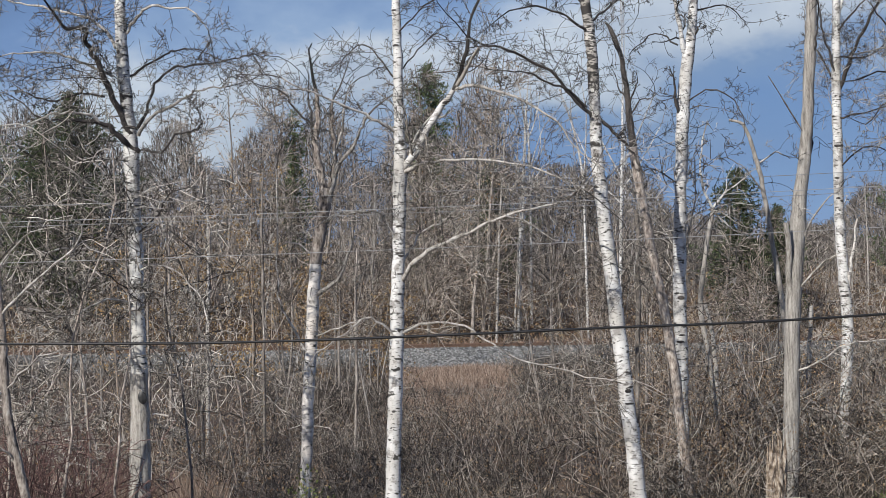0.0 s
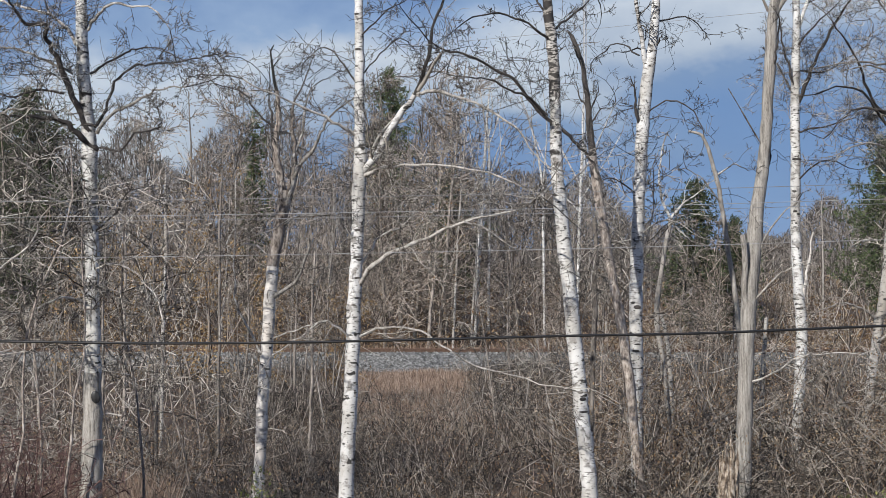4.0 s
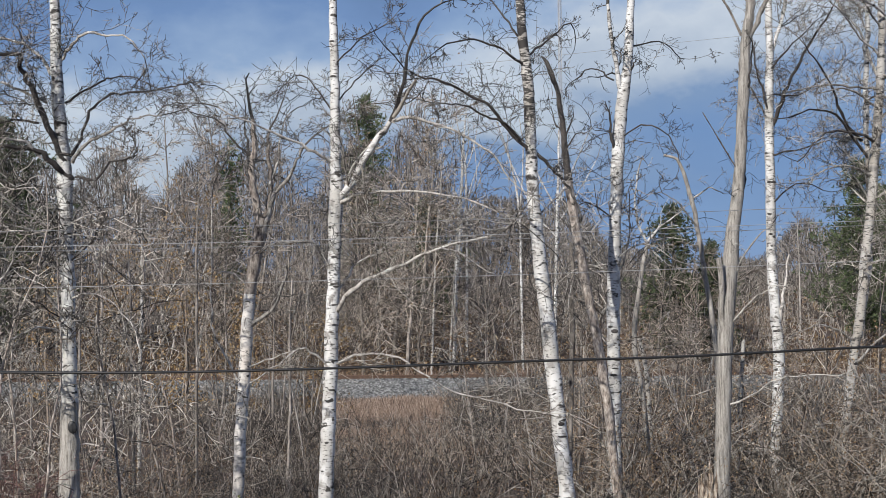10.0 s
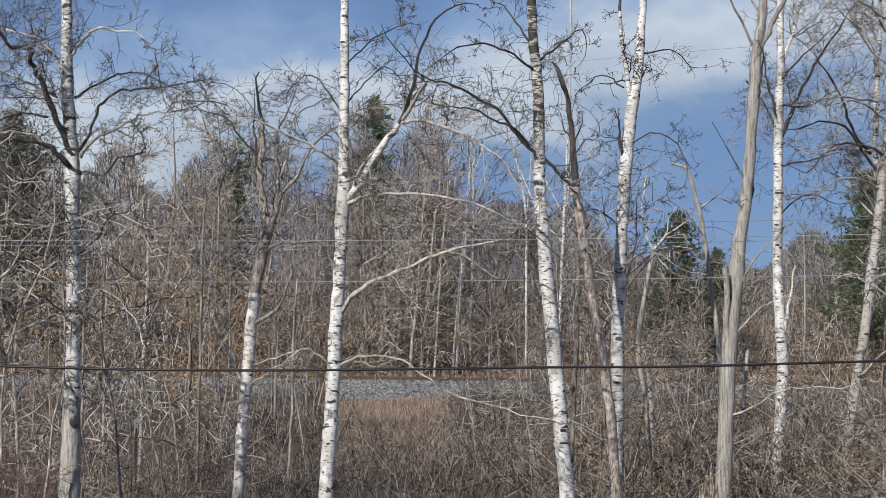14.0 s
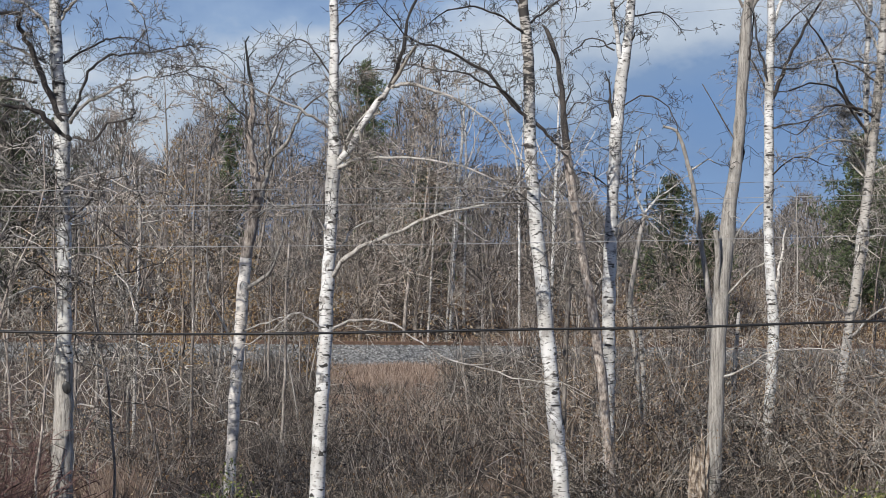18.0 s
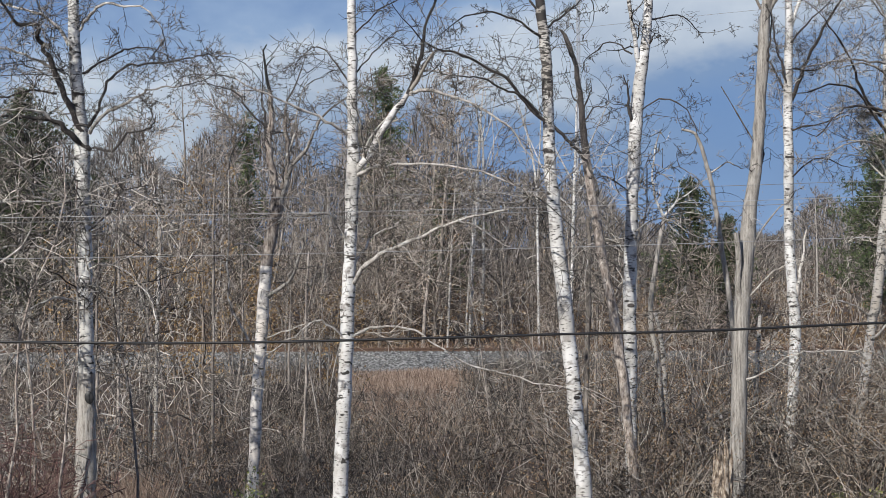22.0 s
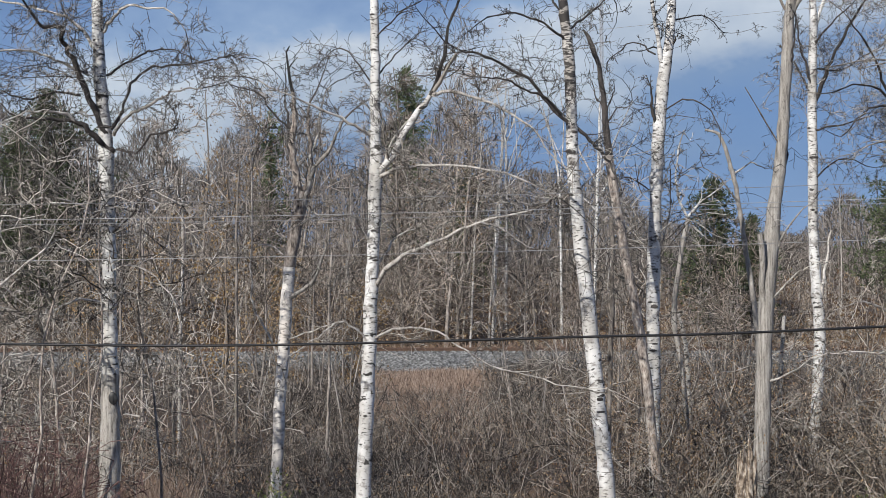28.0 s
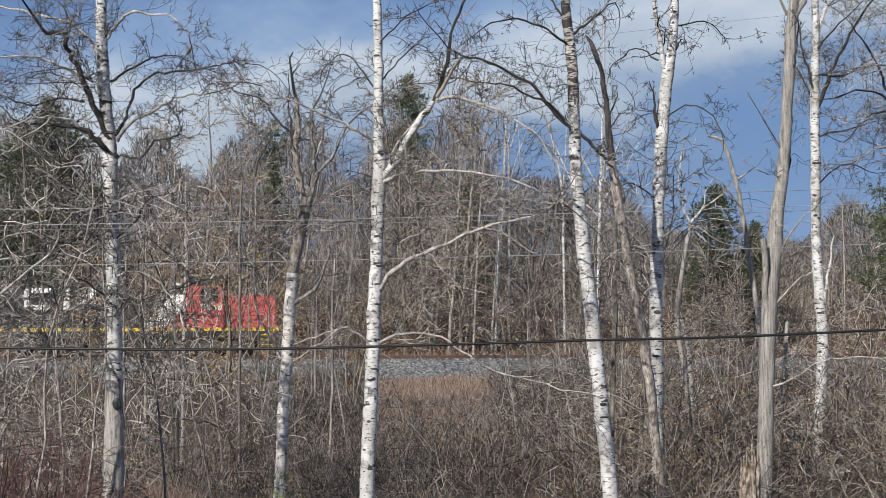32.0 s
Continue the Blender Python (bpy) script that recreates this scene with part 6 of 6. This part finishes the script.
def build_mast(x, y):
    z0 = ground_at(x, y)
    mast = thing("radio_mast", "slender grey lattice mast beyond the trees", "mast", (x, y, z0))
    top = 78
    legs = [(0.32 * math.cos(a), 0.32 * math.sin(a)) for a in (0.3, 2.394, 4.489)]
    for lx, ly in legs:
        w = Wood()
        w.tube([(lx, ly, -0.5), (lx, ly, top)], [0.1, 0.1], 5)
        put("leg", w.mesh("mast_leg", M["mast"]), mast)
    w = Wood()
    for k in range(int(top / 0.9)):
        for i in range(3):
            a, b = legs[(i + k) % 3], legs[(i + k + 1) % 3]
            w.tube([(*a, k * 0.9), (*b, k * 0.9 + 0.9)], [0.03, 0.03], 3)
    put("bracing", w.mesh("mast_bracing", M["mast"]), mast, kind="stuff")
    w = Wood()
    w.tube([(-1.25, 0, 53), (-1.25, 0, 58)], [0.05, 0.05], 5)
    w.tube([(-1.25, 0, 54), (0, 0, 54)], [0.03, 0.03], 4)
    put("antenna", w.mesh("mast_antenna", M["mast"]), mast, "side-mounted whip antenna")


build_mast(30.65, 300)

# ---- the train ----


def build_locomotive():
    loco = thing("locomotive", "red, white and black diesel locomotive with yellow edge stripe", "locomotive", (-10.44, 104, 0))
    bm = box(bmesh.new(), -20.2, 0.0, -1.5, 1.5, 1.25, 1.90, 0.03)
    part("underframe", bm, M["black"], loco)
    for k in range(27):
        bm = box(bmesh.new(), -20.0 + 0.74 * k, -20.0 + 0.74 * k + 0.52, -1.512, -1.49, 1.69, 1.90)
        part("reflective_stripe", bm, M["yellow"], loco, "yellow reflective stripe")
    # long hood
    bm = bmesh.new()
    prism(bm, [(-19.2, 1.72), (-6.3, 1.72), (-6.3, 4.6), (-19.2, 4.6)], -0.95, 0.95)
    bmesh.ops.bevel(bm, geom=[e for e in bm.edges if abs(e.verts[0].co.z - 4.6) < 1e-4 and abs(e.verts[1].co.z - 4.6) < 1e-4], offset=0.22, segments=3, affect="EDGES")
    hood = part("long_hood", bm, M["black"], loco, "black engine hood")
    for k in range(12):
        part("hood_door", box(bmesh.new(), -18.9 + k * 0.85, -18.9 + k * 0.85 + 0.78, -0.975, -0.955, 1.85, 3.75, 0.006), M["black"], hood)
    # slanted red and white bands on the hood side
    part("red_panel", prism(bmesh.new(), [(-7.66, 1.91), (-6.2, 1.91), (-6.2, 3.36)], -0.995, -0.98), M["red"], loco, "red slanted panel")
    part("white_band", prism(bmesh.new(), [(-9.3, 1.91), (-7.7, 1.91), (-6.22, 3.40), (-6.22, 4.05), (-7.2, 4.05)], -0.995, -0.98), M["white"], loco, "white slanted band")
    # cab
    bm = prism(bmesh.new(), [(-6.2, 1.72), (-3.78, 1.72), (-3.78, 4.0), (-4.0, 4.62), (-6.2, 4.62)], -1.48, 1.48)
    bmesh.ops.bevel(bm, geom=list(bm.edges), offset=0.06, segments=2, affect="EDGES")
    cab = part("cab", bm, M["red"], loco, "red driver's cab")
    for x0, x1 in ((-5.27, -4.76), (-4.70, -4.2)):
        win = part("cab_window", box(bmesh.new(), x0, x1, -1.50, -1.475, 3.55, 4.5, 0.01), M["glass"], cab)
        part("window_frame", box(bmesh.new(), x0 - 0.04, x1 + 0.04, -1.493, -1.478, 3.49, 4.56), M["black"], win)
    part("windscreen", box(bmesh.new(), -3.80, -3.765, -1.2, 1.2, 3.55, 3.98), M["glass"], cab)
    for k in range(4):
        part("cab_number_bar", box(bmesh.new(), -5.05 + 0.3 * k, -4.83 + 0.3 * k, -1.492, -1.478, 3.05, 3.4), M["white"], cab, "white lettering reduced to a bar")
    part("roof", box(bmesh.new(), -6.3, -3.6, -1.45, 1.45, 4.60, 4.74, 0.05), M["black"], loco, "black cab roof")
    part("roof_unit", box(bmesh.new(), -6.25, -3.75, -1.0, 1.0, 4.74, 5.36, 0.1), M["black"], loco, "black box on the cab roof")
    part("roof_rail", box(bmesh.new(), -6.3, -3.7, -1.04, -1.0, 5.30, 5.37), M["wire"], loco, "light grey rail along the roof box")
    part("roof_horn", cyl(bmesh.new(), (-7.0, -0.4, 4.72), 0.1, 0.5, "X"), M["white"], loco)
    for x in (-10.5, -12.6, -15.5, -17.0):
        bm = cyl(bmesh.new(), (x, 0, 4.66), 0.55, 0.2)
        part("roof_fan", bm, M["iron"], loco)
    part("exhaust_stack", box(bmesh.new(), -14.4, -13.5, -0.3, 0.3, 4.5, 4.95, 0.03), M["iron"], loco)
    # short hood and nose
    bm = prism(bmesh.new(), [(-3.78, 1.72), (-0.45, 1.72), (-0.45, 3.55), (-0.75, 3.95), (-3.78, 4.0)], -1.05, 1.05)
    bmesh.ops.bevel(bm, geom=list(bm.edges), offset=0.07, segments=2, affect="EDGES")
    nose = part("short_hood", bm, M["red"], loco, "red short hood")
    for x in (-3.5, -2.55, -1.6):
        part("hood_door", box(bmesh.new(), x, x + 0.86, -1.075, -1.055, 1.95, 3.6, 0.006), M["red"], nose)
    for y in (-0.25, 0.25):
        part("headlight", cyl(bmesh.new(), (-0.44, y, 3.2), 0.12, 0.08, "X"), M["white"], nose)
    # emblem reduced to plain white shapes
    for x0, x1, z0, z1, lean in ((-16.85, -16.55, 3.25, 4.45, 0.0), (-16.4, -15.1, 4.2, 4.5, 0.0), (-16.4, -15.1, 3.1, 3.42, 0.0), (-14.3, -13.9, 3.1, 4.5, 0.0), (-13.5, -13.0, 3.1, 4.1, 0.25), (-12.6, -12.2, 3.1, 4.5, 0.0)):
        part("emblem_bar", prism(bmesh.new(), [(x0, z0), (x1, z0), (x1 + lean, z1), (x0 + lean, z1)], -0.995, -0.98), M["white"], loco, "white painted emblem bar")
    # rails, steps, tank
    for k in range(15):
        x = -19.6 + 1.4 * k if k < 10 else -3.6 + 0.75 * (k - 10)
        part("handrail_post", cyl(bmesh.new(), (x, -1.45, 2.2), 0.022, 0.98, "Z", 6), M["white"] if k > 13 else M["black"], loco)
    for x0, x1 in ((-19.6, -6.3), (-3.7, -0.1)):
        part("handrail", cyl(bmesh.new(), ((x0 + x1) / 2, -1.45, 2.68), 0.022, x1 - x0, "X", 6), M["black"], loco)
    for x in (-1.0, -19.4):
        for k in range(4):
            part("step", box(bmesh.new(), x - 0.35, x + 0.35, -1.52, -1.15, 0.45 + 0.32 * k, 0.50 + 0.32 * k), M["yellow"], loco, "yellow-edged step")
        part("step_side", box(bmesh.new(), x + 0.36, x + 0.42, -1.5, -1.1, 0.4, 1.7), M["yellow"], loco)
    part("pilot", prism(bmesh.new(), [(-0.5, 0.25), (-0.05, 0.25), (0.0, 1.3), (-0.5, 1.3)], -1.45, 1.45), M["black"], loco, "black front plough")
    part("coupler", box(bmesh.new(), -0.1, 0.55, -0.15, 0.15, 0.75, 1.05, 0.04), M["iron"], loco)
    part("fuel_tank", box(bmesh.new(), -12.0, -7.9, -1.4, 1.4, 0.45, 1.24, 0.15), M["black"], loco)
    wheels = []
    for axles in ((-2.6, -4.35, -6.1), (-13.7, -15.45, -17.2)):
        bm = prism(bmesh.new(), [(axles[2] - 0.7, 0.5), (axles[0] + 0.7, 0.5), (axles[0] + 0.7, 0.95), (axles[1], 1.15), (axles[2] - 0.7, 0.95)], -1.2, -1.0)
        prism(bm, [(axles[2] - 0.7, 0.5), (axles[0] + 0.7, 0.5), (axles[0] + 0.7, 0.95), (axles[1], 1.15), (axles[2] - 0.7, 0.95)], 1.0, 1.2)
        box(bm, axles[2], axles[0], -1.0, 1.0, 0.8, 1.0)
        part("bogie_frame", bm, M["iron"], loco, "grimy wheel truck frame")
        for x in axles:
            wheel = part("wheelset", cyl(bmesh.new(), (0, 0, 0), 0.09, 1.6, "Y", 10), M["iron"], loco, "steel wheelset")
            for y in (-0.75, 0.75):
                bm = cyl(bmesh.new(), (0, y, 0), 0.5, 0.13, "Y", 24)
                cyl(bm, (0, y * 0.92, 0), 0.53, 0.03, "Y", 24)
                for k in range(3):
                    box(bm, -0.04, 0.04, y * 1.1 - 0.008, y * 1.1 + 0.008, -0.4 + 0.3 * k, -0.25 + 0.3 * k)
                part("wheel", bm, M["iron"], wheel)
            wheel.location = (x, 0, 0.5)
            wheels.append(wheel)
    return loco, wheels


loco, wheels = build_locomotive()
SPEED = 8.8


def motions():
    walk(loco, [(t, pose(-10.44 + SPEED * (t - 32.0), 104, 0)) for t in range(0, 33)])
    for wheel in wheels:
        x = wheel.location.x
        walk(wheel, [(k / 15, pose(x, 0, 0.5, 0, math.degrees(SPEED * (k / 15) / 0.5) % 360, 0)) for k in range(0, 481)])


motions()
